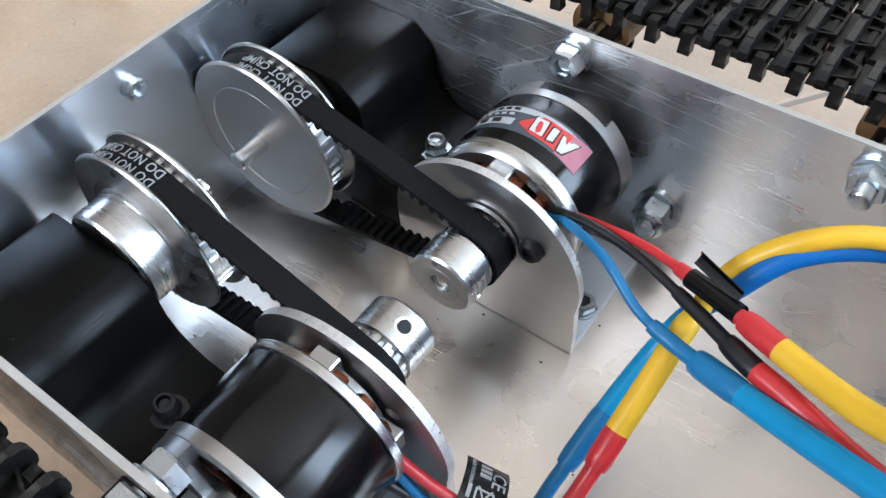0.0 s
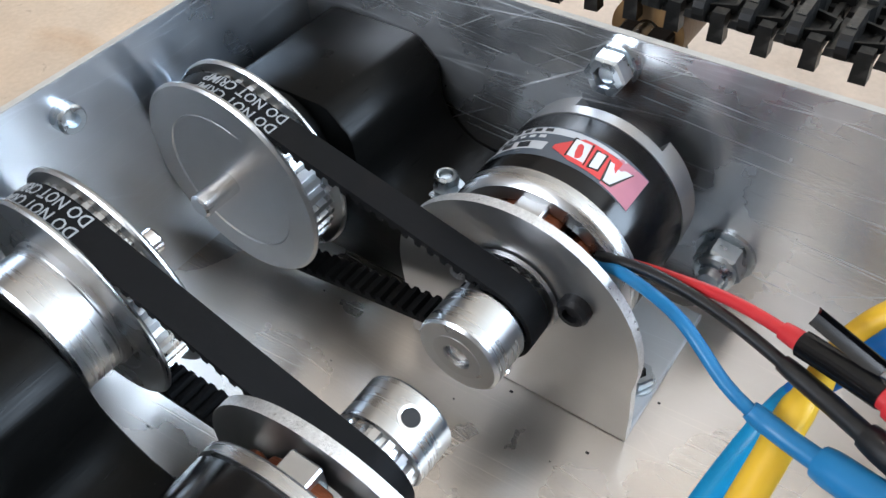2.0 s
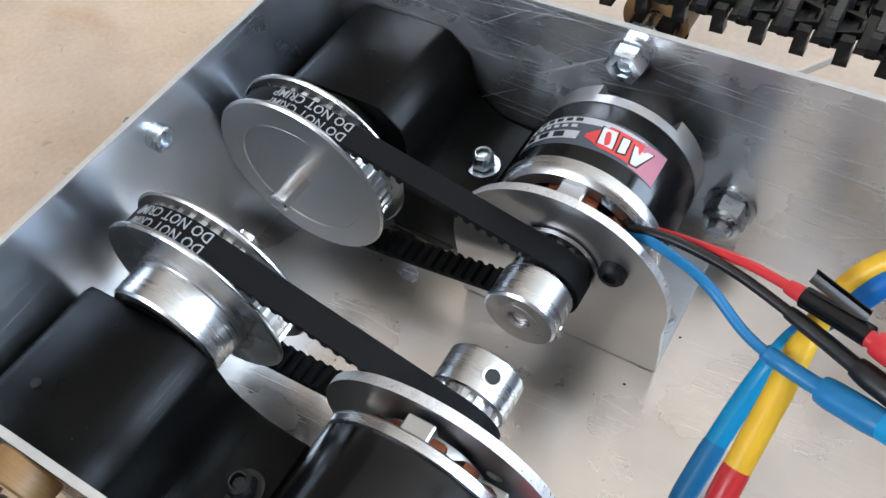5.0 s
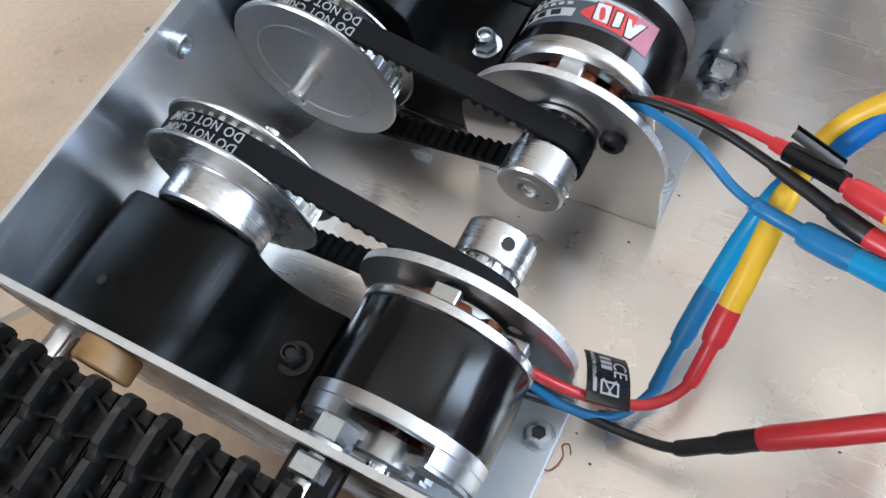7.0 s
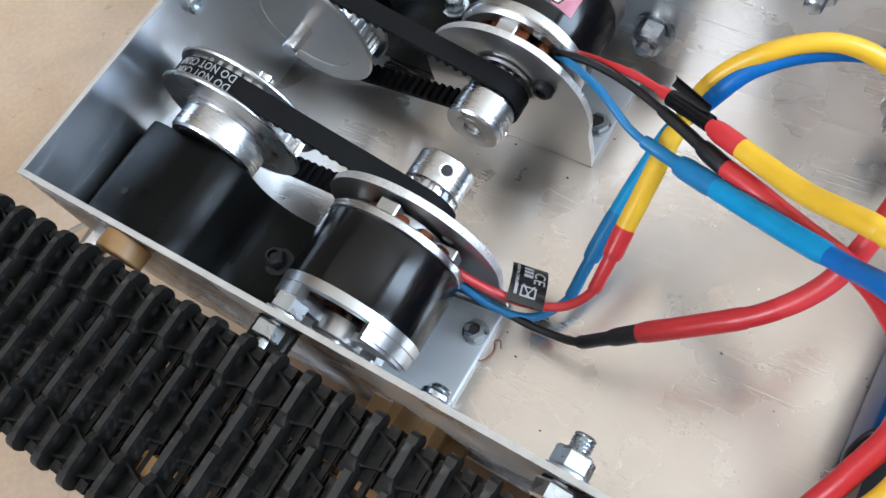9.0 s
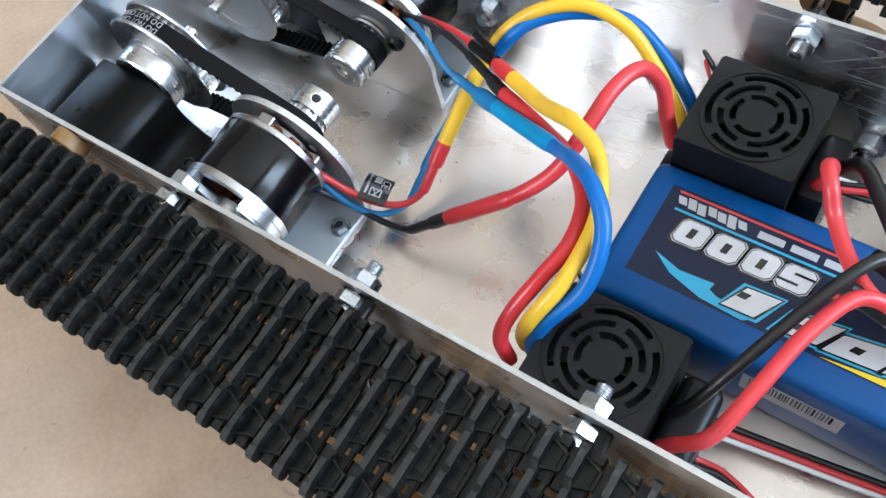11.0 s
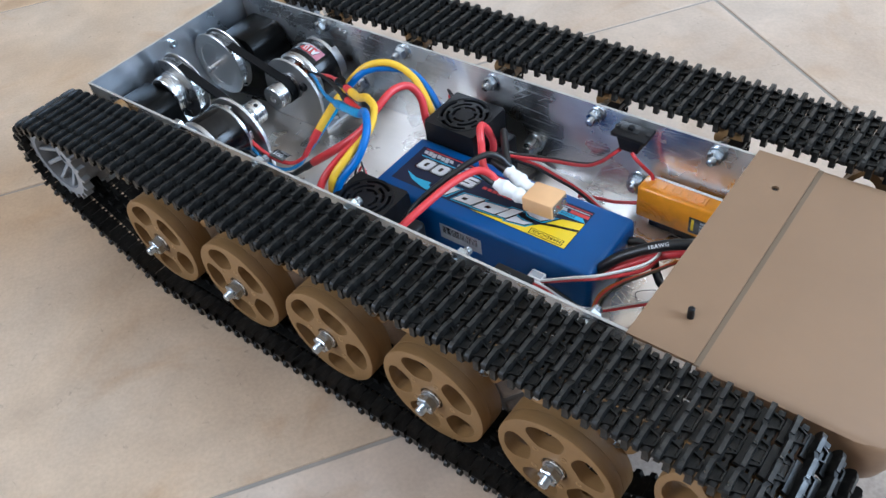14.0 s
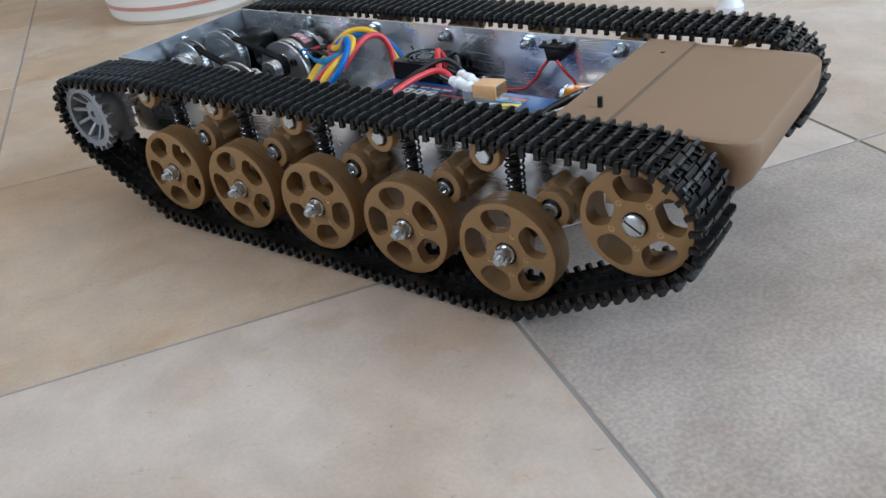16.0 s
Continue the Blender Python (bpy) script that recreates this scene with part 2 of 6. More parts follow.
LEG_WHITE = material("white_lacquer", (0.74, 0.73, 0.72), 0.3, 0, 0.04, 30, coat=0.2)
DARK_BLUE = material("dark_blue_fabric", (0.03, 0.04, 0.07), 0.9, 0, 0.2, 80)
FLUFF = material("rust_brown_fluff", (0.30, 0.10, 0.04), 0.9, 0, 0.3, 600)

def tile_material(name, base, base2, grain):
    m = bpy.data.materials.new(name)
    m.use_nodes = True
    n, ln = m.node_tree.nodes, m.node_tree.links
    b = n["Principled BSDF"]
    co = n.new("ShaderNodeTexCoord")
    info = n.new("ShaderNodeObjectInfo")
    shift = n.new("ShaderNodeVectorMath"); shift.operation = "MULTIPLY_ADD"
    comb = n.new("ShaderNodeCombineXYZ")
    for i in range(3):
        ln.new(info.outputs["Random"], comb.inputs[i])
    ln.new(comb.outputs[0], shift.inputs[0])
    shift.inputs[1].default_value = (13.0, 7.0, 5.0)
    ln.new(co.outputs["Object"], shift.inputs[2])
    def tex(sc, det, dist=0.0):
        t = n.new("ShaderNodeTexNoise")
        t.inputs["Scale"].default_value, t.inputs["Detail"].default_value, t.inputs["Distortion"].default_value = sc, det, dist
        ln.new(shift.outputs[0], t.inputs["Vector"])
        return t
    big, mid, fine = tex(5.5, 4, 0.6), tex(28, 6, 0.3), tex(420, 5)
    ramp = n.new("ShaderNodeValToRGB")
    ramp.color_ramp.elements[0].position, ramp.color_ramp.elements[1].position = 0.36, 0.66
    ramp.color_ramp.elements[0].color, ramp.color_ramp.elements[1].color = (*base, 1), (*base2, 1)
    ln.new(big.outputs["Fac"], ramp.inputs[0])
    def overlay(colour, tx, lo, hi, a, z):
        rng = n.new("ShaderNodeMapRange")
        rng.inputs["From Min"].default_value, rng.inputs["From Max"].default_value = a, z
        rng.inputs["To Min"].default_value, rng.inputs["To Max"].default_value = lo, hi
        ln.new(tx.outputs["Fac"], rng.inputs["Value"])
        mul = n.new("ShaderNodeMix"); mul.data_type, mul.blend_type = "RGBA", "MULTIPLY"
        mul.inputs["Factor"].default_value = 1.0
        ln.new(colour, mul.inputs["A"]); ln.new(rng.outputs[0], mul.inputs["B"])
        return mul.outputs["Result"]
    stain = n.new("ShaderNodeMix"); stain.data_type = "RGBA"
    spots = n.new("ShaderNodeMapRange")
    spots.inputs["From Min"].default_value, spots.inputs["From Max"].default_value = 0.55, 0.72
    spots.inputs["To Max"].default_value = 0.45
    ln.new(tex(15, 8, 1.2).outputs["Fac"], spots.inputs["Value"])
    ln.new(spots.outputs[0], stain.inputs["Factor"])
    ln.new(ramp.outputs[0], stain.inputs["A"])
    stain.inputs["B"].default_value = (base[0] * 0.86, base[1] * 0.74, base[2] * 0.60, 1)
    c = overlay(stain.outputs["Result"], mid, 0.90, 1.07, 0.35, 0.65)
    c = overlay(c, fine, 1 - grain, 1 + grain * 0.6, 0.35, 0.65)
    c = overlay(c, tex(150, 6, 0.8), 1.0, 0.68, 0.665, 0.77)      # small dark pits
    ln.new(c, b.inputs["Base Color"])
    b.inputs["Roughness"].default_value = 0.52
    bp = n.new("ShaderNodeBump")
    bp.inputs["Strength"].default_value, bp.inputs["Distance"].default_value = 0.15 + grain, 0.0006
    ln.new(fine.outputs["Fac"], bp.inputs["Height"]); ln.new(bp.outputs[0], b.inputs["Normal"])
    return m

TILE_WARM = tile_material("warm_sandstone_tile", (0.495, 0.347, 0.228), (0.55, 0.433, 0.332), 0.06)
TILE_PALE = tile_material("pale_sandstone_tile", (0.51, 0.385, 0.292), (0.58, 0.475, 0.395), 0.05)
TILE_GREY = tile_material("grey_rough_tile", (0.385, 0.300, 0.242), (0.465, 0.382, 0.325), 0.16)

# ---- mesh tools, all in millimetres ----
def thing(name, x, y, z, label, category, group="", rz=0.0, kind=""):
    ob = new(name)
    ob.empty_display_size = 0.01
    ob.matrix_world = pose(x * MM, y * MM, z * MM, 0, 0, rz)
    return tagged(ob, label, category, group, kind)

def part(name, bm, mat, parent, label="", at=(0, 0, 0), angle=35, turn=None):
    bmesh.ops.recalc_face_normals(bm, faces=bm.faces)
    bmesh.ops.scale(bm, vec=(MM, MM, MM), verts=bm.verts)
    me = bpy.data.meshes.new(name)
    bm.to_mesh(me)
    bm.free()
    me.materials.append(mat)
    for p in me.polygons:
        p.use_smooth = True
    me.set_sharp_from_angle(angle=radians(angle))
    ob = new(name, me)
    if parent is not None:
        ob.parent = parent
    ob.location = [c * MM for c in at]
    if turn:
        ob.rotation_euler = [radians(a) for a in turn]
    if label:
        ob["label"] = label
    return ob

def block(bm, lo, hi, bevel=0.0, seg=2, m=None):
    """A box from corner lo to corner hi."""
    c = [(a + b) / 2 for a, b in zip(lo, hi)]
    s = [abs(b - a) for a, b in zip(lo, hi)]
    r = bmesh.ops.create_cube(bm, size=1.0, matrix=Matrix.Translation(c) @ Matrix.Diagonal((*s, 1)))
    vs = r["verts"]
    if bevel:
        es = list({e for v in vs for e in v.link_edges})
        out = bmesh.ops.bevel(bm, geom=es, offset=bevel, segments=seg, affect="EDGES", profile=0.5)
        vs = list({v for f in out["faces"] for v in f.verts} | {v for v in vs if v.is_valid})
    if m is not None:
        bmesh.ops.transform(bm, matrix=m, verts=vs)
    return bm

AXES = {"x": Matrix.Rotation(radians(90), 4, "Y"), "y": Matrix.Rotation(radians(-90), 4, "X"), "z": Matrix.Identity(4)}

def lathe(bm, prof, axis="y", seg=40, at=(0, 0, 0), closed=True):
    """Turns a profile of (radius, height) round an axis through at."""
    m = Matrix.Translation(at) @ AXES[axis]
    rings = []
    for r, h in prof:
        if r < 1e-6:
            rings.append([bm.verts.new(m @ Vector((0, 0, h)))])
        else:
            rings.append([bm.verts.new(m @ Vector((r * math.cos(2 * math.pi * k / seg), r * math.sin(2 * math.pi * k / seg), h))) for k in range(seg)])
    pairs = list(zip(rings, rings[1:]))
    if closed and len(rings[0]) > 1 and len(rings[-1]) > 1:
        pairs.append((rings[-1], rings[0]))
    for a, b in pairs:
        for k in range(seg):
            q = [a[k % len(a)], a[(k + 1) % len(a)], b[(k + 1) % len(b)], b[k % len(b)]]
            q = list(dict.fromkeys(q))
            if len(q) > 2:
                bm.faces.new(q)
    return bm

def rod(bm, r, h0, h1, axis="y", at=(0, 0, 0), seg=24, cham=0.0):
    c = min(cham, r * 0.5)
    prof = [(0, h0), (r - c, h0), (r, h0 + c * (1 if h1 > h0 else -1)), (r, h1 - c * (1 if h1 > h0 else -1)), (r - c, h1), (0, h1)] if c else [(0, h0), (r, h0), (r, h1), (0, h1)]
    return lathe(bm, prof, axis, seg, at, closed=False)

def hexagon(bm, r, h0, h1, axis="y", at=(0, 0, 0), bore=0.0):
    """A nut: six flats with chamfered corners, and a bore if wanted."""
    s = 1 if h1 > h0 else -1
    prof = [(r * 0.9, h0), (r, h0 + 0.5 * s), (r, h1 - 0.5 * s), (r * 0.9, h1)]
    if bore:
        return lathe(bm, prof + [(bore, h1), (bore, h0)], axis, 6, at)
    return lathe(bm, [(0, h0)] + prof + [(0, h1)], axis, 6, at, closed=False)

def plate(bm, outer, holes, h0, h1, axis="y", at=(0, 0, 0)):
    """A flat plate of outline outer with holes, from height h0 to h1 along the axis. Outlines are lists of (u, v)."""
    side = {"y": lambda u, v, h: (u, h, v), "z": lambda u, v, h: (u, v, h), "x": lambda u, v, h: (h, u, v)}[axis]
    o = Vector(at)
    edges, loops = [], []
    for loop in [outer, *holes]:
        vs = [bm.verts.new(o + Vector(side(u, v, h0))) for u, v in loop]
        loops.append(vs)
        edges += [bm.edges.new((vs[k], vs[(k + 1) % len(vs)])) for k in range(len(vs))]
    if holes:
        faces = [g for g in bmesh.ops.triangle_fill(bm, use_beauty=True, use_dissolve=False, edges=edges)["geom"] if isinstance(g, bmesh.types.BMFace)]
    else:
        faces = [bm.faces.new(loops[0])]
    ext = bmesh.ops.extrude_face_region(bm, geom=faces, use_keep_orig=True)
    d = Vector(side(0, 0, h1)) - Vector(side(0, 0, h0))
    bmesh.ops.translate(bm, vec=d, verts=[g for g in ext["geom"] if isinstance(g, bmesh.types.BMVert)])
    return bm

def ring_pts(cx, cy, r, n=24, a0=0.0, a1=360.0, full=True):
    k = n if full else n - 1
    return [(cx + r * math.cos(radians(a0 + (a1 - a0) * i / k)), cy + r * math.sin(radians(a0 + (a1 - a0) * i / k))) for i in range(n)]

def slot_pts(r0, r1, a0, a1, n=7, cx=0.0, cy=0.0):
    """An arc-shaped slot between two radii."""
    return ring_pts(cx, cy, r1, n, a0, a1, False) + ring_pts(cx, cy, r0, n, a1, a0, False)

def smooth_path(pts, steps=7):
    p = [Vector(q) for q in pts]
    p = [2 * p[0] - p[1]] + p + [2 * p[-1] - p[-2]]
    out = []
    for a, b, c, d in zip(p, p[1:], p[2:], p[3:]):
        for k in range(steps):
            t = k / steps
            out.append(0.5 * (2 * b + (c - a) * t + (2 * a - 5 * b + 4 * c - d) * t * t + (3 * b - a - 3 * c + d) * t ** 3))
    return out + [p[-2]]

def sweep(bm, path, radius, seg=10):
    """A round tube along a path; radius is a number or a function of 0..1."""
    path = [Vector(q) for q in path]
    n = len(path)
    tang = [(path[min(i + 1, n - 1)] - path[max(i - 1, 0)]).normalized() for i in range(n)]
    up = Vector((0, 0, 1)) if abs(tang[0].z) < 0.9 else Vector((1, 0, 0))
    nrm = (up - tang[0] * up.dot(tang[0])).normalized()
    rings = []
    for i in range(n):
        nrm = (nrm - tang[i] * nrm.dot(tang[i])).normalized()
        bi = tang[i].cross(nrm)
        r = radius(i / (n - 1)) if callable(radius) else radius
        rings.append([bm.verts.new(path[i] + r * (math.cos(2 * math.pi * k / seg) * nrm + math.sin(2 * math.pi * k / seg) * bi)) for k in range(seg)])
    for a, b in zip(rings, rings[1:]):
        for k in range(seg):
            bm.faces.new((a[k], a[(k + 1) % seg], b[(k + 1) % seg], b[k]))
    bm.faces.new(rings[0]); bm.faces.new(rings[-1])
    return bm

def wire(bm, pts, r, seg=16, steps=9):
    return sweep(bm, smooth_path(pts, steps), r, seg)

def letters(text, size, depth=0.1, shear=0.0, bold=0.0, spacing=1.0):
    """Built-in font letters as a bmesh in millimetres, on the plane z = 0, centred."""
    cu = bpy.data.curves.new("letters", "FONT")
    cu.body, cu.size, cu.extrude, cu.shear, cu.offset, cu.space_character = text, size, depth / 2, shear, bold, spacing
    cu.align_x, cu.align_y, cu.resolution_u = "CENTER", "CENTER", 2
    ob = bpy.data.objects.new("letters", cu)
    scene.collection.objects.link(ob)
    bpy.context.view_layer.update()
    me = bpy.data.meshes.new_from_object(ob.evaluated_get(bpy.context.evaluated_depsgraph_get()))
    bm = bmesh.new()
    bm.from_mesh(me)
    bpy.data.objects.remove(ob)
    bpy.data.curves.remove(cu)
    bpy.data.meshes.remove(me)
    return bm

def lay(bm, m):
    bmesh.ops.transform(bm, matrix=m, verts=bm.verts)
    return bm

def B():
    return bmesh.new()

# ---- room ----
GROUND = 1.6          # height of the tiles' top
room = {"x": (-2200, 2200), "y": (-2200, 2200), "z": 2500}
def wall(name, lo, hi, mat=WALL, label="plain white painted wall", cat="wall"):
    bm = B()
    block(bm, lo, hi)
    ob = part(name, bm, mat, None)
    return tagged(ob, label, cat, kind="structure")
def wall_with_window(name, axis, pos, thick, u0, u1, z0, z1, lo, hi, height, mat=WALL, colour="white"):
    """A wall across an axis with one window opening through it."""
    bm = B()
    plate(bm, [(lo, 0), (hi, 0), (hi, height), (lo, height)], [[(u0, z0), (u1, z0), (u1, z1), (u0, z1)]], pos, pos + thick, axis)
    return tagged(part(name, bm, mat, None), colour + " painted wall with a window opening", "wall", kind="structure")
# unseen room: wall and ceiling colours are set for bounce light and reflections
wall_with_window("wall_east", "x", 2200, 150, 100, 1400, 650, 2050, -2200, 2200, 2500)
wall("wall_west", (-2350, -2200, 0), (-2200, 2200, 2500), mat=WALL_DARK, label="unseen plain brown wall, dark to dim reflections")
wall("wall_north", (-2200, 2200, 0), (2200, 2350, 2500), label="plain white painted wall")
# unseen too, dark so that the far hull wall reflects less light
wall_with_window("wall_south", "y", -2350, 150, -1650, -450, 700, 2000, -2200, 2200, 2500, WALL_DARK, "brown")
wall("ceiling", (-2350, -2350, 2500), (2350, 2350, 2600), mat=CEILING, label="plain white ceiling", cat="ceiling")

# ---- tank hull ----
RIM, DECK, IN, T = 103.7, 47.5, 62.5, 1.3
REAR, FRONT = -80.6, 330.0
hull = thing("tank_hull", 120, 0, DECK, "open folded aluminium sheet hull of a model tank on its tracks", "hull")
def hp(name, bm, mat, label="", angle=35):
    lay(bm, Matrix.Translation((-120, 0, -DECK)))
    return part(name, bm, mat, hull, label, angle=angle)
for s in (-1, 1):
    bm = B()
    y0, y1 = sorted((s * IN, s * (IN + T)))
    plate(bm, [(REAR - T, DECK - T), (300, DECK - T), (FRONT, DECK + 12), (FRONT, RIM), (REAR - T, RIM)], [], y0, y1, "y")
    hp("side_wall", bm, ALU, "brushed aluminium side wall with scratches")
    bm = B()
    block(bm, (REAR - T, y0 - 0.06, RIM), (286, y1 + 0.06, RIM + 0.25))
    hp("rim_edge", bm, ALU_EDGE, "bright sawn rim of the side wall")
bm = B(); block(bm, (REAR, -IN, DECK - T), (FRONT, IN, DECK)); hp("floor_plate", bm, ALU_FLOOR, "dull aluminium floor plate")
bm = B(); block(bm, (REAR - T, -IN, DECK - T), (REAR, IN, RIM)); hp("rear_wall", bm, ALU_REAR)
bm = B(); block(bm, (REAR - T - 0.06, -IN, RIM), (REAR + 0.06, IN, RIM + 0.25)); hp("rim_edge", bm, ALU_EDGE)
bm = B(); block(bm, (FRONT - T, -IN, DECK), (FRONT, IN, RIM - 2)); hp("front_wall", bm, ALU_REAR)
# small fasteners through the walls
def nut_and_stud(x, s, z, r, tip, washer):
    bm = B(); lathe(bm, [(r * 0.5, 0), (washer, 0), (washer, 0.9), (r * 0.5, 0.9)], "y", 28)
    lay(bm, Matrix.Translation((x, s * IN, z)) @ Matrix.Diagonal((1, -s, 1, 1)))
    hp("washer", bm, ZINC)
    bm = B(); hexagon(bm, r, 0.9, 0.9 + r * 0.95, "y", bore=r * 0.55)
    lay(bm, Matrix.Translation((x, s * IN, z)) @ Matrix.Diagonal((1, -s, 1, 1)) @ Matrix.Rotation(radians(17 * (x % 3)), 4, "Y"))
    hp("hex_nut", bm, ZINC, "zinc plated hex nut", 20)
    if r > 4.5:
        h = 0.9 + r * 0.95
        bm = B(); lathe(bm, [(r * 0.5, h - 0.3), (r * 0.84, h - 0.3), (r * 0.82, h + 1.0), (r * 0.66, h + 1.6), (r * 0.5, h + 1.5)], "y", 28)
        lay(bm, Matrix.Translation((x, s * IN, z)) @ Matrix.Diagonal((1, -s, 1, 1)))
        hp("lock_collar", bm, ZINC)
    bm = B()
    prof = [(0, -1)]
    h = -1.0
    while h < tip:
        prof += [(r * 0.54, h), (r * 0.47, h + 0.35)]
        h += 0.7
    prof += [(r * 0.40, tip + 0.4), (0, tip + 0.4)]
    lathe(bm, prof, "y", 16, closed=False)
    lay(bm, Matrix.Translation((x, s * IN, z)) @ Matrix.Diagonal((1, -s, 1, 1)))
    hp("threaded_stud", bm, ZINC)
ROLLER_X = [-3 + 67.2 * i for i in range(5)]
PIVOT_X = [24.5 + 67.0 * i for i in range(5)]
AXLE_X = [68.0 * i for i in range(5)]
for s in (-1, 1):
    for x in ROLLER_X:
        nut_and_stud(x, s, 97.3, 4.2, 8.2 if x > 0 else 3.2, 4.6)
    for x in PIVOT_X[:4]:
        nut_and_stud(x, s, 63.0, 5.0, 8.5, 6.0)
def cap_screw(x, y, z, axis, sgn, r, h):
    """A socket head screw, head on the sgn side."""
    bm = B()
    lathe(bm, [(0, 0), (r, 0), (r, h - 0.4), (r - 0.4, h), (r * 0.5, h), (r * 0.5, h - 1.6), (0, h - 1.6)], axis, 24, closed=False)
    sc = {"x": (sgn, 1, 1), "y": (1, sgn, 1), "z": (1, 1, sgn)}[axis]
    lay(bm, Matrix.Translation((x, y, z)) @ Matrix.Diagonal((*sc, 1)))
    return bm
hp("cap_screw", cap_screw(REAR, -1, 97, "x", 1, 2.9, 3.0), ZINC, "zinc plated socket head screw")
bm = B(); rod(bm, 1.7, 0, -7, "x", (REAR - T, -1, 97), 14, 0.3); hp("screw_tip", bm, ZINC)

# ---- gearboxes ----
PULLEY = {1: (-59.5, 78.9, 22.0), -1: (-56.4, 82.8, 21.0)}      # x, z and flange radius on either side
def gearbox(s):
    g = thing("gearbox", -45, s * 49, DECK, "black 3D printed gearbox housing bolted to the hull floor", "gearbox", "gearboxes at the rear wall")
    prof = [(-77.5, 0), (-77.5, 35), (-76.9, 36.9), (-72.2, 41.5), (-70.3, 42), (-50.3, 42), (-48.4, 41.5), (-43.7, 36.9), (-43.0, 35)]
    prof += [(-42.4, 27.5), (-40.6, 23.6), (-37.8, 20.8), (-34.5, 18.8), (-30, 18.0), (-26, 17.8), (-24.8, 16.6), (-24.5, 0)]
    bm = B()
    y0, y1 = sorted((s * 32.5, s * (IN - 0.2)))
    plate(bm, [(x + 45, z) for x, z in prof], [], y0 - s * 49, y1 - s * 49, "y")
    es = [e for e in bm.edges if abs(e.verts[0].co.y - e.verts[1].co.y) < 1e-6]
    bmesh.ops.bevel(bm, geom=es, offset=0.7, segments=2, affect="EDGES", profile=0.5)
    part("housing", bm, BLACK_PRINT, g, angle=28)
    bm = B()
    k = 0.76 if s > 0 else 0.74
    lathe(bm, [(0, 0), (5.4 * k, 0), (5.4 * k, 0.8), (0, 0.8)], "z", 28, closed=False)
    part("washer", bm, ZINC if s > 0 else DARK_ZINC, g, at=(14.0, -s * 3.0, 17.8))
    bm = B(); hexagon(bm, 4.0 * k, 0, 3.6 * k, "z", bore=2.2 * k); part("hex_nut", bm, ZINC if s > 0 else DARK_ZINC, g, at=(14.0, -s * 3.0, 18.8), angle=20)
    bm = B(); lathe(bm, [(2.1 * k, 3.4 * k), (3.5 * k, 3.4 * k), (3.2 * k, 4.9 * k), (2.5 * k, 5.5 * k), (2.1 * k, 5.4 * k)], "z", 24); part("lock_collar", bm, ZINC if s > 0 else DARK_ZINC, g, at=(14.0, -s * 3.0, 18.8))
    bm = B(); rod(bm, 2.1 * k, 0, 4.4 * k, "z", seg=16, cham=0.4); part("stud", bm, ZINC if s > 0 else DARK_ZINC, g, at=(14.0, -s * 3.0, 18.6))
    bm = B(); lathe(bm, [(6.5, 0), (10, 0), (10, 3.0), (6.5, 3.0)], "y", 36)
    lay(bm, Matrix.Translation((PULLEY[s][0] + 45, -s * 16.5, PULLEY[s][1] - DECK)) @ Matrix.Diagonal((1, -s, 1, 1)))
    part("bearing_collar", bm, BLACK_PRINT, g)
    if s < 0:
        bm = B(); rod(bm, 1.0, 0, 0.5, "z", seg=12); part("vent_hole", bm, BLACK_DARK, g, at=(-20, -4, 41.9))
    return g
gearbox(-1); gearbox(1)

# ---- big belt pulleys ----
def toothed(bm, r0, r1, n, h0, h1):
    """A gear-toothed barrel round the y axis."""
    pts = []
    for k in range(n):
        for f, r in ((0.0, r0), (0.28, r0), (0.42, r1), (0.86, r1)):
            a = 2 * math.pi * (k + f) / n
            pts.append((r * math.cos(a), r * math.sin(a)))
    return plate(bm, pts, [], h0, h1, "y")
def big_pulley(s):
    px, pz, R = PULLEY[s]
    p = thing("belt_pulley", px, s * 20, pz, "bright turned aluminium toothed belt pulley with two flanges", "pulley", "big belt pulleys")
    F = Matrix.Diagonal((1, s, 1, 1))
    def pp(name, bm, mat, label="", angle=35):
        lay(bm, F); return part(name, bm, mat, p, label, angle=angle)
    # flange towards the middle: stepped face, bright turned rim
    bm = B(); lathe(bm, [(0, -5.75), (R - 6.9, -5.75), (R - 6.7, -5.6), (R - 6.5, -5.95), (R - 0.5, -5.95), (R, -5.5), (R, -5.1), (R - 0.4, -4.7), (0, -4.7)], "y", 72, closed=False)
    pp("flange", bm, ALU_MATT, "thin flange disc with a turned step", 25)
    bm = B(); lathe(bm, [(0, 2.3), (R - 0.5, 2.3), (R, 2.7), (R, 3.1), (R - 0.5, 3.5), (R - 6, 3.5), (R - 6.2, 3.3), (0, 3.3)], "y", 72, closed=False)
    pp("flange", bm, ALU_PART, "thin flange disc", 25)
    bm = B(); toothed(bm, R - 3.6, R - 2.5, 40, -4.7, 2.3); pp("toothed_barrel", bm, ALU_PART)
    hub = 12.3 if s < 0 else 9.5
    bm = B(); lathe(bm, [(0, 3.3), (hub + 0.5, 3.3), (hub + 0.5, 4.6), (hub, 4.8), (hub, 11.7), (hub - 0.6, 12.3), (0, 12.3)], "y", 56, closed=False); pp("hub", bm, ALU_PART, "polished hub with a turned shoulder", 25)
    bm = B(); rod(bm, 2.45, -14.2, 20, "y", seg=28, cham=0.45); pp("shaft", bm, STEEL, "bright steel shaft end")
big_pulley(-1); big_pulley(1)

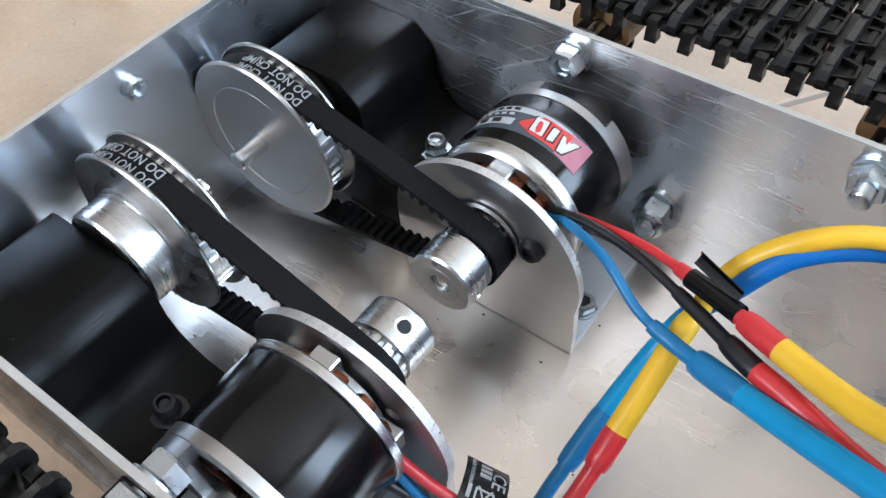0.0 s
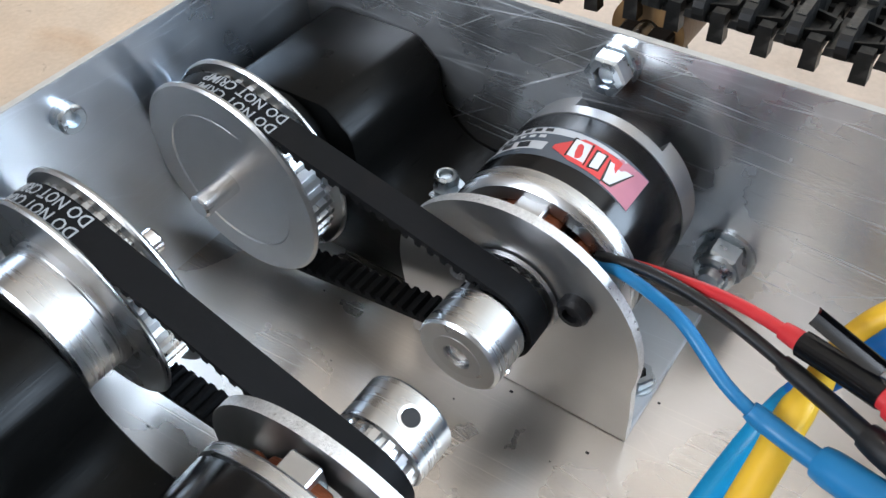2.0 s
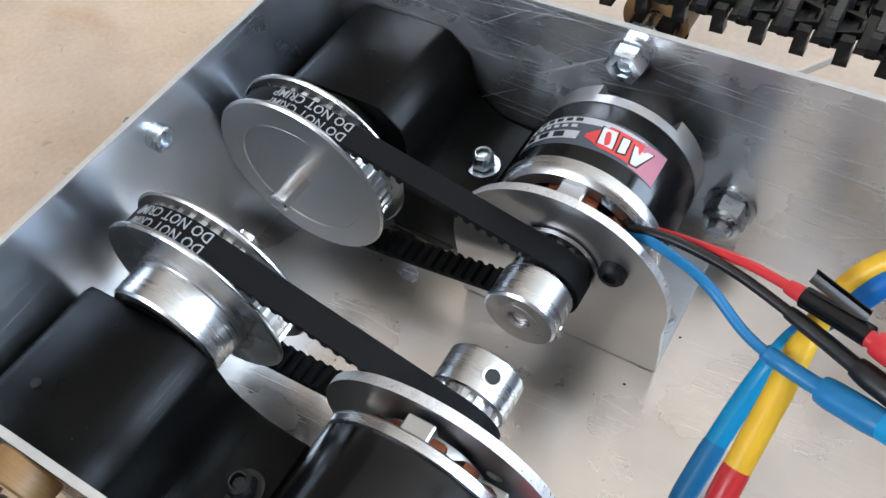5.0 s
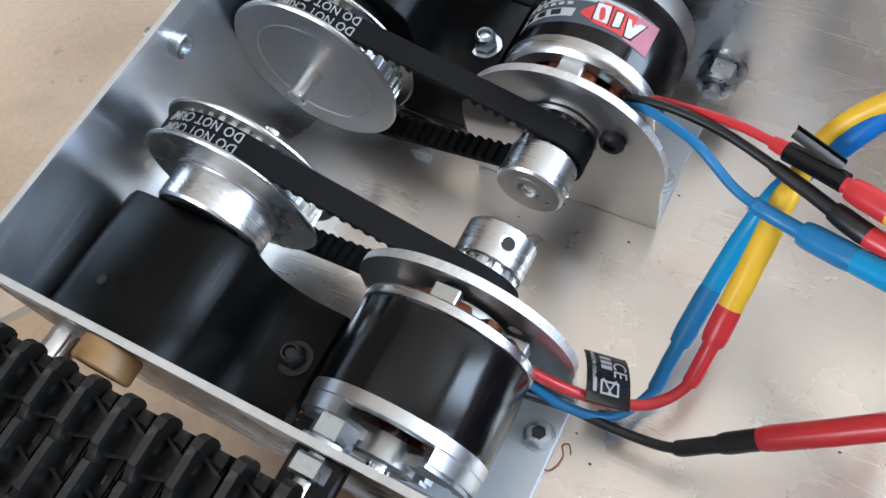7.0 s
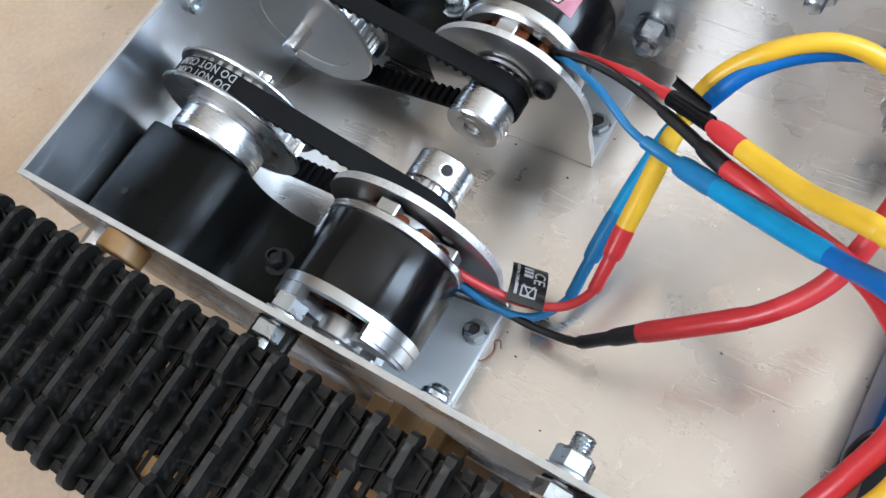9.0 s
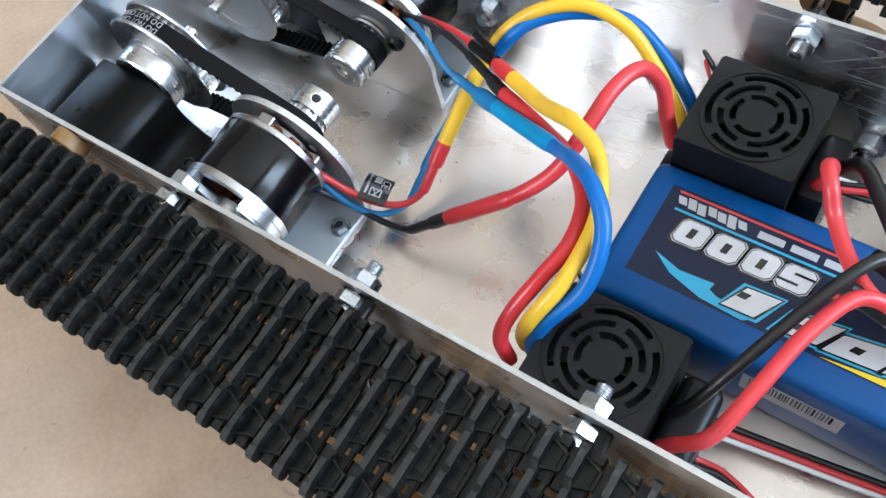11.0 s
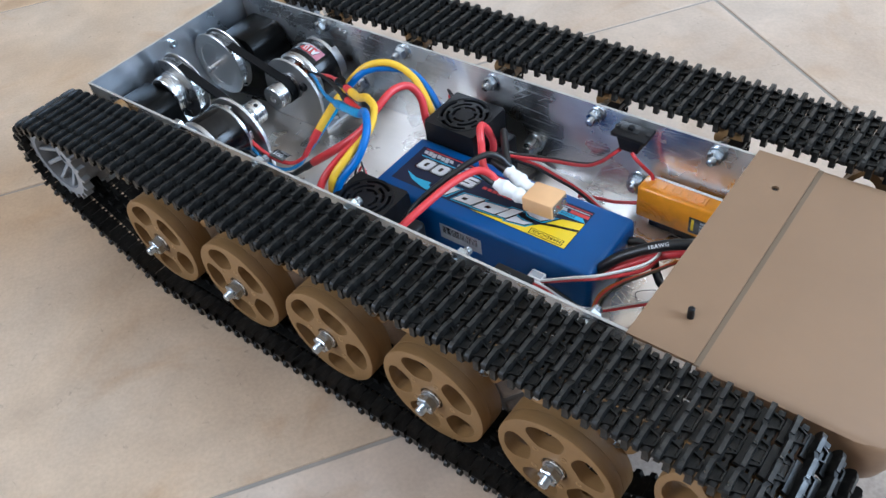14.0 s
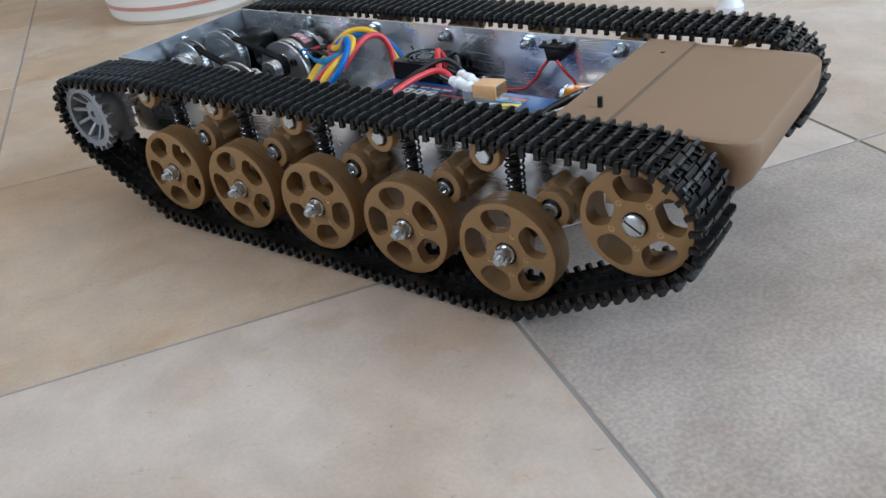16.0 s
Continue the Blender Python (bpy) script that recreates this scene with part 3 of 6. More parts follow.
# ---- motors on their brackets ----
MX, MZ = 0.0, 75.8
def motor_bracket(s):
    b = thing("motor_bracket", 0, s * 24, DECK, "bent aluminium angle bracket with a round top holding a motor", "bracket", "motor brackets")
    out = [(-24.5, 0.3)] + ring_pts(-0.5, 21.5, 24.9, 33, 185, -12, False) + [(24.3, 8), (24.3, 0.3)]
    holes = [ring_pts(MX, MZ - DECK, 6.0, 24)] + [ring_pts(12.5 * math.cos(radians(a)), MZ - DECK + 12.5 * math.sin(radians(a)), 1.6, 12) for a in (15, 195)]
    bm = B(); plate(bm, out, holes, -1.0, 1.0, "y")
    up = part("upright_plate", bm, ALU_MATT, b, "round-topped plate with filed edge")
    up.data.materials.append(ALU_FILED)
    for p in up.data.polygons:
        p.material_index = 1 if abs(p.normal.y) < 0.3 else 0
    bm = B(); y0, y1 = sorted((s * 1.0, s * 33)); block(bm, (-24.5, y0, 0.15), (24.3, y1, 2.1), 0.3, 1); part("foot_plate", bm, ALU_FOOT, b, "flat foot of the bracket")
    bm = B(); lathe(bm, [(0, 0), (2.9, 0), (2.9, 1.6), (2.3, 2.4), (1.5, 2.4), (1.5, 1.2), (0, 1.2)], "y", 20, closed=False)
    lay(bm, Matrix.Diagonal((1, -s, 1, 1))); part("button_screw", bm, BLACK_CASE, b, "black button head screw", at=(12.3, -s * 1.0, MZ - DECK + 3.4))
    for x in (20.5,):
        bm = B(); hexagon(bm, 3.1, 0, 2.7, "z", bore=1.7); part("hex_nut", bm, ZINC, b, at=(x, s * 11.0, 2.6), angle=20)
        bm = B(); rod(bm, 1.7, 0, 2.4, "z", seg=14, cham=0.4); part("stud", bm, DARK_ZINC, b, at=(x, s * 11.0, 2.4))
        bm = B(); lathe(bm, [(0, 0), (3.6, 0), (3.6, 0.6), (0, 0.6)], "z", 24, closed=False); part("washer", bm, ZINC, b, at=(x, s * 11.0, 2.1))
motor_bracket(-1); motor_bracket(1)

def motor(s):
    m = thing("brushless_motor", MX, s * 26, MZ, "black and silver brushless outrunner motor" + (" with a printed red label" if s > 0 else " with plain glossy can"), "motor", "drive motors")
    F = Matrix.Diagonal((1, s, 1, 1))
    def mp(name, bm, mat, label="", angle=35):
        lay(bm, F); return part(name, bm, mat, m, label, angle=angle)
    bm = B()
    for k in range(4):
        a = radians(90 * k)
        block(bm, (10.5, 0, -2.7), (15.6, 4.2, 2.7), 0.3, 1, Matrix.Rotation(a, 4, "Y"))
    lathe(bm, [(3, 0), (11, 0), (11, 3), (3, 3)], "y", 36)
    mp("mount_cross", bm, ALU_MATT, "silver mounting cross")
    for k in range(12):
        bm = B(); block(bm, (8.5, 1.2, -2.1), (14.4, 8.0, 2.1), 1.0, 2, Matrix.Rotation(2 * math.pi * (k + 0.5) / 12, 4, "Y"))
        mp("winding", bm, COPPER)
    bm = B(); lathe(bm, [(14.6, 3.9), (18.2, 3.9), (18.65, 4.3), (18.65, 6.0), (18.3, 6.2), (14.6, 6.2)] if s < 0 else [(14.6, 3.6), (17.2, 3.6), (18.3, 4.4), (18.6, 5.0), (18.6, 7.4), (14.6, 7.4)], "y", 64); mp("front_ring", bm, ALU_PART, "bright front ring")
    bm = B(); lathe(bm, [(15.5, 6.2), (18.1, 6.2), (18.5, 6.8), (18.5, 24.0), (18.2, 24.6), (15.5, 24.6)], "y", 64); can = mp("can", bm, BLACK_GLOSS, "glossy black can")
    bm = B()
    lathe(bm, [(15.6, 24.6), (18.5, 24.6), (18.5, 27.0), (18.2, 27.3), (15.6, 27.3)], "y", 64)
    cap = mp("back_cap", bm, ALU_MATT, "silver open back cap")
    for k in range(3):      # three arms from the rim to the hub, open between them
        a = 140 + 120 * k
        bm = B()
        plate(bm, slot_pts(15.2, 18.3, a - 31, a + 31, 12), [], 27.2, 30.2, "y")
        plate(bm, slot_pts(14.2, 17.3, a - 30, a + 30, 12), [], 30.15, 31.0, "y")
        plate(bm, slot_pts(5.5, 15.4, a - 19, a + 19, 6), [], 28.8, 30.9, "y")
        lay(bm, F); part("cap_arm", bm, ALU_MATT, cap)
    bm = B(); lathe(bm, [(2.6, 27.6), (6.5, 27.6), (6.5, 32.2), (5.9, 32.8), (2.6, 32.8)], "y", 32); lay(bm, F); part("cap_hub", bm, ALU_MATT, cap)
    bm = B(); lathe(bm, [(0, 22.4), (15.5, 22.4), (15.5, 10), (0, 10)], "y", 40, closed=False); mp("dark_core", bm, BLACK_DARK)
    for k in range(12):
        bm = B(); block(bm, (7.5, 21.5, -1.9), (13.6, 25.4, 1.9), 0.9, 2, Matrix.Rotation(2 * math.pi * (k + 0.5) / 12, 4, "Y"))
        mp("winding", bm, COPPER)
    bm = B(); rod(bm, 2.5, -19, 34.5, "y", seg=20, cham=0.5); mp("shaft", bm, STEEL)
    if s > 0:   # printed label wrapped round the can
        def strip(u0, u1, lo, hi, r, n=10):
            """A patch on the can between two edges that are straight lines over u: lo, hi = (at u0, at u1)."""
            bm = B()
            cols = []
            for i in range(n + 1):
                f = i / n
                u = u0 + (u1 - u0) * f
                a = u / 18.5
                cols.append([bm.verts.new((r * math.sin(a), e[0] + (e[1] - e[0]) * f, r * math.cos(a))) for e in (lo, hi)])
            for a, b in zip(cols, cols[1:]):
                bm.faces.new((a[0], b[0], b[1], a[1]))
            bmesh.ops.remove_doubles(bm, verts=bm.verts, dist=0.001)
            return bm
        def slanted(quad, r, grow=0.0):
            """A slanted block from four corners (u, v)."""
            bm = B()
            cu, cv = sum(q[0] for q in quad) / len(quad), sum(q[1] for q in quad) / len(quad)
            vs = []
            for u, v in quad:
                u, v = u + math.copysign(grow, u - cu), v + math.copysign(grow, v - cv)
                vs.append(bm.verts.new((r * math.sin(u / 18.5), v, r * math.cos(u / 18.5))))
            bm.faces.new(vs)
            return bm
        sheet = part("label_sheet", strip(-32, 14, (11.2, 11.2), (19.8, 19.8), 18.55, 30), LABEL_SLATE, can, "slate printed label wrapped round the can")
        def lp(name, bm, mat, label=""):
            part(name, bm, mat, sheet, label)
        lp("pale_band", strip(-32, -2, (17.4, 17.6), (19.5, 19.4), 18.58, 20), LABEL_GREY, "pale band with unreadable print")
        lp("pale_band", strip(-2, 11, (17.6, 18.8), (19.4, 19.0), 18.58, 12), LABEL_GREY)
        lp("grey_box", strip(-32, -4.4, (12.7, 12.9), (15.6, 15.2), 18.58, 20), LABEL_GREY, "grey box with unreadable print")
        lp("pink_foil", strip(7.5, 13.9, (11.6, 11.3), (18.8, 19.6), 18.58, 8), LABEL_PINK, "pink foil patch")
        lp("red_patch", strip(-2.9, 1.0, (13.9, 12.2), (14.9, 18.4), 18.61, 8), LABEL_RED, "red logo patch")
        lp("red_patch", strip(1.0, 8.6, (12.2, 12.0), (18.4, 18.2), 18.61, 12), LABEL_RED)
        blocks = ([(-0.3, 17.7), (2.7, 17.7), (3.4, 13.1), (0.2, 13.3)], [(4.1, 17.1), (5.6, 17.3), (5.9, 13.6), (4.5, 13.1)], [(6.8, 16.8), (11.0, 17.6), (9.0, 12.6), (7.7, 12.4)])
        for q in blocks:
            lp("logo_outline", slanted(q, 18.64, 0.35), LABEL_BLACK)
            lp("logo_block", slanted(q, 18.68), LABEL_WHITE)
        for k in range(6):
            lp("print_bar", slanted([(-30 + 4 * k, 13.3), (-27.4 + 4 * k, 13.3), (-27.8 + 4 * k, 15.0), (-30.4 + 4 * k, 15.0)], 18.64), LABEL_BLACK)
        for k in range(11):
            lp("print_bar", slanted([(-29 + 2.2 * k, 16.2), (-27.6 + 2.2 * k, 16.2), (-27.8 + 2.2 * k, 17.1), (-29.2 + 2.2 * k, 17.1)], 18.64), LABEL_GREY)
        for k in range(9):
            lp("print_bar", slanted([(-26 + 2.4 * k, 18.1), (-24.4 + 2.4 * k, 18.1), (-24.6 + 2.4 * k, 19.1), (-26.2 + 2.4 * k, 19.1)], 18.64), LABEL_BLACK)
motor(-1); motor(1)

def pinion(s):
    p = thing("motor_pinion", MX, s * 14, MZ, "small bright aluminium belt pinion on the motor shaft", "pulley", "motor pinions")
    F = Matrix.Diagonal((1, s, 1, 1))
    bm = B(); lathe(bm, [(2.5, -8.0), (7.3, -8.0), (7.8, -7.5), (7.8, 0.2), (7.5, 0.5), (2.5, 0.5)], "y", 48); lay(bm, F); hub = part("hub", bm, ALU_PART, p, "polished hub with grub screw hole")
    bm = B(); lathe(bm, [(2.6, -8.12), (4.6, -8.12), (4.6, -7.9), (2.6, -7.9)], "y", 36); lay(bm, F); part("face_ring", bm, ALU_MATT, hub)
    bm = B(); toothed(bm, 6.3, 7.2, 16, 0.5, 8.0); lay(bm, F); part("toothed_barrel", bm, ALU_PART, p)
    bm = B(); lathe(bm, [(2.5, 7.6), (9.2, 7.6), (9.2, 8.6), (2.5, 8.6)], "y", 48); lay(bm, F); part("flange", bm, ALU_PART, p, "thin flange disc")
    a = radians(62) if s < 0 else radians(-38)
    bm = B(); lathe(bm, [(1.5, -2), (2.05, -2), (2.05, 0.12), (1.75, 0.16), (1.5, 0.1)], "z", 20); lay(bm, Matrix.Translation((0, -s * 3.8, 0)) @ Matrix.Rotation(radians(90) - a, 4, "Y") @ Matrix.Translation((0, 0, 7.75))); part("grub_hole_rim", bm, STEEL, hub)
    # dark disc on the hub, its colour stands for the shade in the hole
    bm = B(); rod(bm, 1.8, -1.0, 0.1, "z", seg=20); lay(bm, Matrix.Translation((0, -s * 3.8, 0)) @ Matrix.Rotation(radians(90) - a, 4, "Y") @ Matrix.Translation((0, 0, 7.75))); part("grub_hole", bm, BLACK_DARK, hub)
pinion(-1); pinion(1)

# ---- toothed belts ----
def belt_loop(s, r1, r2):
    """Outline of a belt round the big and the small pulley: points and outward normals."""
    c1, c2 = Vector(PULLEY[s][:2]), Vector((MX, MZ))
    d = (c2 - c1); L = d.length; d /= L
    n = Vector((-d.y, d.x))
    ca = (r1 - r2) / L; sa = math.sqrt(1 - ca * ca)
    up, dn = d * ca + n * sa, d * ca - n * sa
    a_up, a_dn = math.atan2(up.y, up.x), math.atan2(dn.y, dn.x)
    pts = []
    def arc(c, r, a0, a1, k):
        for i in range(k + 1):
            a = a0 + (a1 - a0) * i / k
            pts.append((c + r * Vector((math.cos(a), math.sin(a))), Vector((math.cos(a), math.sin(a)))))
    arc(c1, r1, a_up, a_dn + 2 * math.pi, 48)
    arc(c2, r2, a_dn, a_up, 16)
    return pts
def belt(s):
    PX, PZ, R = PULLEY[s]
    br = R - 1.3
    b = thing("timing_belt", PX, s * 20, PZ, "black rubber timing belt with white print and moulded teeth", "belt", "timing belts")
    loop = belt_loop(s, br, 8.6)
    y0, y1 = (-5.0, 0.6) if s > 0 else (-2.6, 3.2)
    bm = B()
    rings = []
    for p, n in loop:
        q = p - n * 1.1
        rings.append([bm.verts.new((v.x - PX, y, v.y - PZ)) for v, y in ((p, y0), (p, y1), (q, y1), (q, y0))])
    for a, c in zip(rings, rings[1:] + rings[:1]):
        for k in range(4):
            bm.faces.new((a[k], a[(k + 1) % 4], c[(k + 1) % 4], c[k]))
    part("band", bm, RUBBER, b)
    # teeth along the free lower and upper runs
    bm = B()
    p0s = [(loop[48], loop[49]), (loop[-1], loop[0])]
    for (pa, na), (pb, nb) in p0s:
        L = (pb - pa).length
        k = int(L / 2.6)
        t = (pb - pa) / L
        n = na
        for i in range(1, k):
            c = pa + t * (i * L / k) - n * 1.55
            vs = [bm.verts.new(((c + t * dx + n * dz).x - PX, y, (c + t * dx + n * dz).y - PZ)) for y in (y0, y1) for dx, dz in ((-0.85, 0.5), (0.85, 0.5), (0.5, -0.6), (-0.5, -0.6))]
            for f in ((0, 1, 2, 3), (7, 6, 5, 4), (0, 4, 5, 1), (1, 5, 6, 2), (2, 6, 7, 3), (3, 7, 4, 0)):
                bm.faces.new([vs[j] for j in f])
    tagged(part("teeth", bm, RUBBER, b), kind="stuff")
    # warning print, from the free upper run on to the pulley
    lead_in = 9.7 if s > 0 else 1.6
    n0 = loop[0][1]
    a_up, t0, p_up = math.atan2(n0.y, n0.x), Vector((n0.y, -n0.x)), loop[0][0]
    for row in ((-0.6, -3.6) if s > 0 else (-1.1, 1.8)):
        bm = letters("DO NOT CRIMP", 3.2, 0.06, bold=0.02)
        x0, x1 = min(v.co.x for v in bm.verts), max(v.co.x for v in bm.verts)
        for v in bm.verts:
            d = 19.5 * (v.co.x - x0) / (x1 - x0) - lead_in
            y, h = -v.co.y + row, 0.06 + v.co.z
            if d < 0:
                q = p_up - t0 * d + n0 * h
            else:
                a = a_up + d / br
                q = Vector((PX, PZ)) + (br + h) * Vector((math.cos(a), math.sin(a)))
            v.co = Vector((q.x - PX, y, q.y - PZ))
        part("belt_print", bm, BELT_PRINT, b, "worn white printed warning")
belt(-1); belt(1)

# ---- running gear ----
BRASS = material("dull_brass", (0.42, 0.27, 0.14), 0.35, 0.6, 0.1, 300)
WHEEL_Z, WHEEL_R, WHEEL_Y = 39.6, 29.8, 92.5
def window_pts(r0, r1, mid, half, n=22):
    """A rounded, egg-shaped opening in a wheel disc between two radii."""
    pts = []
    for i in range(n):
        a = 2 * math.pi * i / n
        c, q = math.cos(a), math.sin(a)
        r = (r0 + r1) / 2 + (r1 - r0) / 2 * math.copysign(abs(q) ** 0.72, q)
        w = radians(mid + half * math.copysign(abs(c) ** 0.66, c) * (1 - 0.04 * q))
        pts.append((r * math.cos(w), r * math.sin(w)))
    return pts
def insert(bm, k, r, y, ro=1.75):
    """A ring-shaped threaded insert on a spoke."""
    a = radians(54 + 72 * k)
    return lathe(bm, [(0, y + 0.9), (0.75, y + 0.9), (0.85, y - 0.1), (ro - 0.2, y - 0.25), (ro, y + 0.3), (ro, y + 1.5), (0, y + 1.5)], "y", 14, (r * math.cos(a), 0, r * math.sin(a)), closed=False)
def wheel_body(r, y0, y1, holes, seg=72):
    """A thick disc with holes right through and softened outer edges."""
    bm = B()
    plate(bm, ring_pts(0, 0, r, seg), holes, y0, y1, "y")
    es = [e for e in bm.edges if abs(e.verts[0].co.y - e.verts[1].co.y) < 1e-6 and all(math.hypot(v.co.x, v.co.z) > r - 0.01 for v in e.verts) and len(e.link_faces) == 2]
    bmesh.ops.bevel(bm, geom=es, offset=0.6, segments=2, affect="EDGES", profile=0.5)
    return bm
def road_wheel():
    w = thing("road_wheel", 0, -WHEEL_Y, WHEEL_Z, "brown printed road wheel with five openings and a zinc axle nut", "wheel", "road wheels")
    holes = [window_pts(12.4, 26.4, 90 + 72 * k, 26.8) for k in range(5)] + [ring_pts(0, 0, 6.6, 28)]
    disc = part("wheel_disc", wheel_body(WHEEL_R, -8.0, -1.0, holes), TAN, w)
    bm = B(); lathe(bm, [(26.4, -1.2), (WHEEL_R, -1.2), (WHEEL_R, 7.4), (WHEEL_R - 0.6, 8.0), (26.4, 8.0)], "y", 72); part("rim", bm, TAN, w)
    bm = B(); lathe(bm, [(6.6, -1.2), (9.5, -1.2), (9.0, 8.0), (6.6, 8.0)], "y", 32); part("hub", bm, TAN, w)
    for k in range(5):
        bm = B(); part("threaded_insert", insert(bm, k, 12.4, -8.0), BRASS, disc)
    bm = B(); rod(bm, 6.5, -7.0, 7.9, "y", seg=24); part("bearing", bm, BLACK_CASE, disc)
    bm = B(); lathe(bm, [(2.4, -8.9), (5.5, -8.9), (5.7, -8.6), (5.7, -7.0), (2.4, -7.0)], "y", 32); part("washer", bm, STEEL, w)
    bm = B(); lathe(bm, [(2.4, -10.0), (4.7, -10.0), (4.7, -9.1), (2.4, -9.1)], "y", 28); part("spring_washer", bm, ZINC, w)
    bm = B(); hexagon(bm, 5.3, -10.1, -13.9, "y", bore=2.4); part("hex_nut", bm, ZINC, w, angle=20)
    bm = B()
    prof, h = [(0, -18.2), (1.9, -18.2), (2.45, -17.6)], -17.6
    while h < -13.4:
        prof += [(2.15, h + 0.35), (2.45, h + 0.7)]
        h += 0.7
    lathe(bm, prof + [(2.4, 22), (0, 22)], "y", 18, closed=False); part("axle", bm, ZINC, w, "threaded zinc axle end")
    return w
TURNS = (29, 25, 48, 17, 13)
first = road_wheel()
first.matrix_world = pose(0, -WHEEL_Y * MM, WHEEL_Z * MM, 0, -TURNS[0], 0)
for i, x in enumerate(AXLE_X):
    if i:
        copy_thing(first, pose(x * MM, -WHEEL_Y * MM, WHEEL_Z * MM, 0, -TURNS[i], 0))
    copy_thing(first, pose(x * MM, WHEEL_Y * MM, WHEEL_Z * MM, 0, 0, 180) @ pose(0, 0, 0, 0, 23 * i, 0))

def swing_arm():
    a = thing("swing_arm", PIVOT_X[0], -75, 63, "brown printed suspension swing arm with lobed pivot boss", "suspension arm", "suspension arms")
    dx, dz = -24.5, WHEEL_Z - 63
    bm = B()
    pts = []
    for k in range(56):
        an = 2 * math.pi * k / 56
        r = 11.6 + 1.5 * math.tanh(3 * math.cos(7 * an))
        pts.append((r * math.cos(an), r * math.sin(an)))
    plate(bm, pts, [], -4.0, 11.5, "y")
    part("lobed_boss", bm, TAN, a, angle=45)
    part("pivot_boss", wheel_body(10.4, -10.5, -3.5, [ring_pts(0, 0, 6.2, 24)], 48), TAN, a)
    bm = B()
    L = math.hypot(dx, dz)
    ux, uz = dx / L, dz / L
    nx, nz = -uz, ux
    outl = [(nx * 8, nz * 8), (dx + nx * 7, dz + nz * 7), (dx + ux * 6, dz + uz * 6), (dx - nx * 7, dz - nz * 7), (-nx * 8, -nz * 8)]
    plate(bm, outl, [], -3.0, 6.5, "y")
    part("arm", bm, TAN, a)
    bm = B(); block(bm, (-31, -8, -12), (-20, 2, -8), 1.0, 2); part("spring_seat", bm, TAN, a)
    bm = B(); lathe(bm, [(0, -9.0), (6.1, -9.0), (6.1, -8.0), (0, -8.0)], "y", 28, closed=False); part("washer", bm, BLACK_CASE, a)
    bm = B(); lathe(bm, [(0, -9.0), (4.5, -9.0), (4.5, -12.4), (3.9, -13.0), (2.2, -13.0), (2.2, -11.2), (0, -11.2)], "y", 24, closed=False); part("socket_screw", bm, ZINC, a, "bluish zinc socket head screw")
    bm = B(); rod(bm, 2.4, -8, 12.0, "y", seg=14); part("pivot_shaft", bm, ZINC, a)
    return a
arm = swing_arm()
for i, x in enumerate(PIVOT_X):
    if i:
        copy_thing(arm, pose(x * MM, -75 * MM, 63 * MM))
    copy_thing(arm, pose(x * MM, 75 * MM, 63 * MM) @ Matrix.Diagonal((1, -1, 1, 1)))

def spring_unit():
    u = thing("coil_spring", 0, -81, 54, "dark steel coil spring on a thin rod between arm and hull", "spring", "suspension springs")
    turns, h, r = 11, 42.0, 4.9
    path = [(r * math.cos(2 * math.pi * turns * k / 176), r * math.sin(2 * math.pi * turns * k / 176), h * k / 176) for k in range(177)]
    bm = B(); sweep(bm, path, 0.75, 6); part("coil", bm, SPRING, u)
    bm = B(); rod(bm, 3.0, -3, h + 4, "z", seg=14); part("rod", bm, BLACK_DARK, u)
    bm = B(); block(bm, (-5, -4, h), (5, 17.5, h + 3), 0.5, 1); part("top_bracket", bm, BLACK_CASE, u)
    return u
SPRING = material("dark_spring_steel", (0.09, 0.09, 0.095), 0.2, 1.0, 0.2, 300)
spring = spring_unit()
for i in range(5):
    x = AXLE_X[i] - 2.5
    if i == 0:
        spring.location.x = x * MM
    else:
        copy_thing(spring, pose(x * MM, -81 * MM, 54 * MM))
    copy_thing(spring, pose(x * MM, 81 * MM, 54 * MM, 0, 0, 180))

def return_roller():
    r = thing("return_roller", 0, -84, 97.3, "brown printed return roller under the upper track run", "roller", "return rollers")
    bm = B(); lathe(bm, [(5.4, -19.0), (8.6, -19.0), (9.2, -18.4), (9.2, -14.4), (7.4, -13.6), (7.4, 9.0), (2.5, 9.0), (2.5, -17.4), (5.4, -17.4)], "y", 40); part("sleeve", bm, TAN, r)
    bm = B(); lathe(bm, [(0, -17.6), (5.3, -17.6), (5.3, -17.0), (0, -17.0)], "y", 28, closed=False); part("washer", bm, BLACK_CASE, r)
    bm = B(); rod(bm, 2.3, 8.0, 20.0, "y", seg=14); part("stud", bm, ZINC, r)
    bm = B(); hexagon(bm, 4.6, 15.6, 19.4, "y"); part("wall_nut", bm, ZINC, r, "zinc nut against the hull wall", angle=20)
    bm = B(); hexagon(bm, 4.4, -17.6, -21.0, "y"); part("hex_bolt_head", bm, ZINC, r, "zinc hex bolt head", angle=20)
    return r
roller = return_roller()
for i, x in enumerate(ROLLER_X):
    if i:
        copy_thing(roller, pose(x * MM, -84 * MM, 97.3 * MM, 0, 14 * i, 0))
    copy_thing(roller, pose(x * MM, 84 * MM, 97.3 * MM, 0, 11 * i, 180))
roller.location.x = ROLLER_X[0] * MM

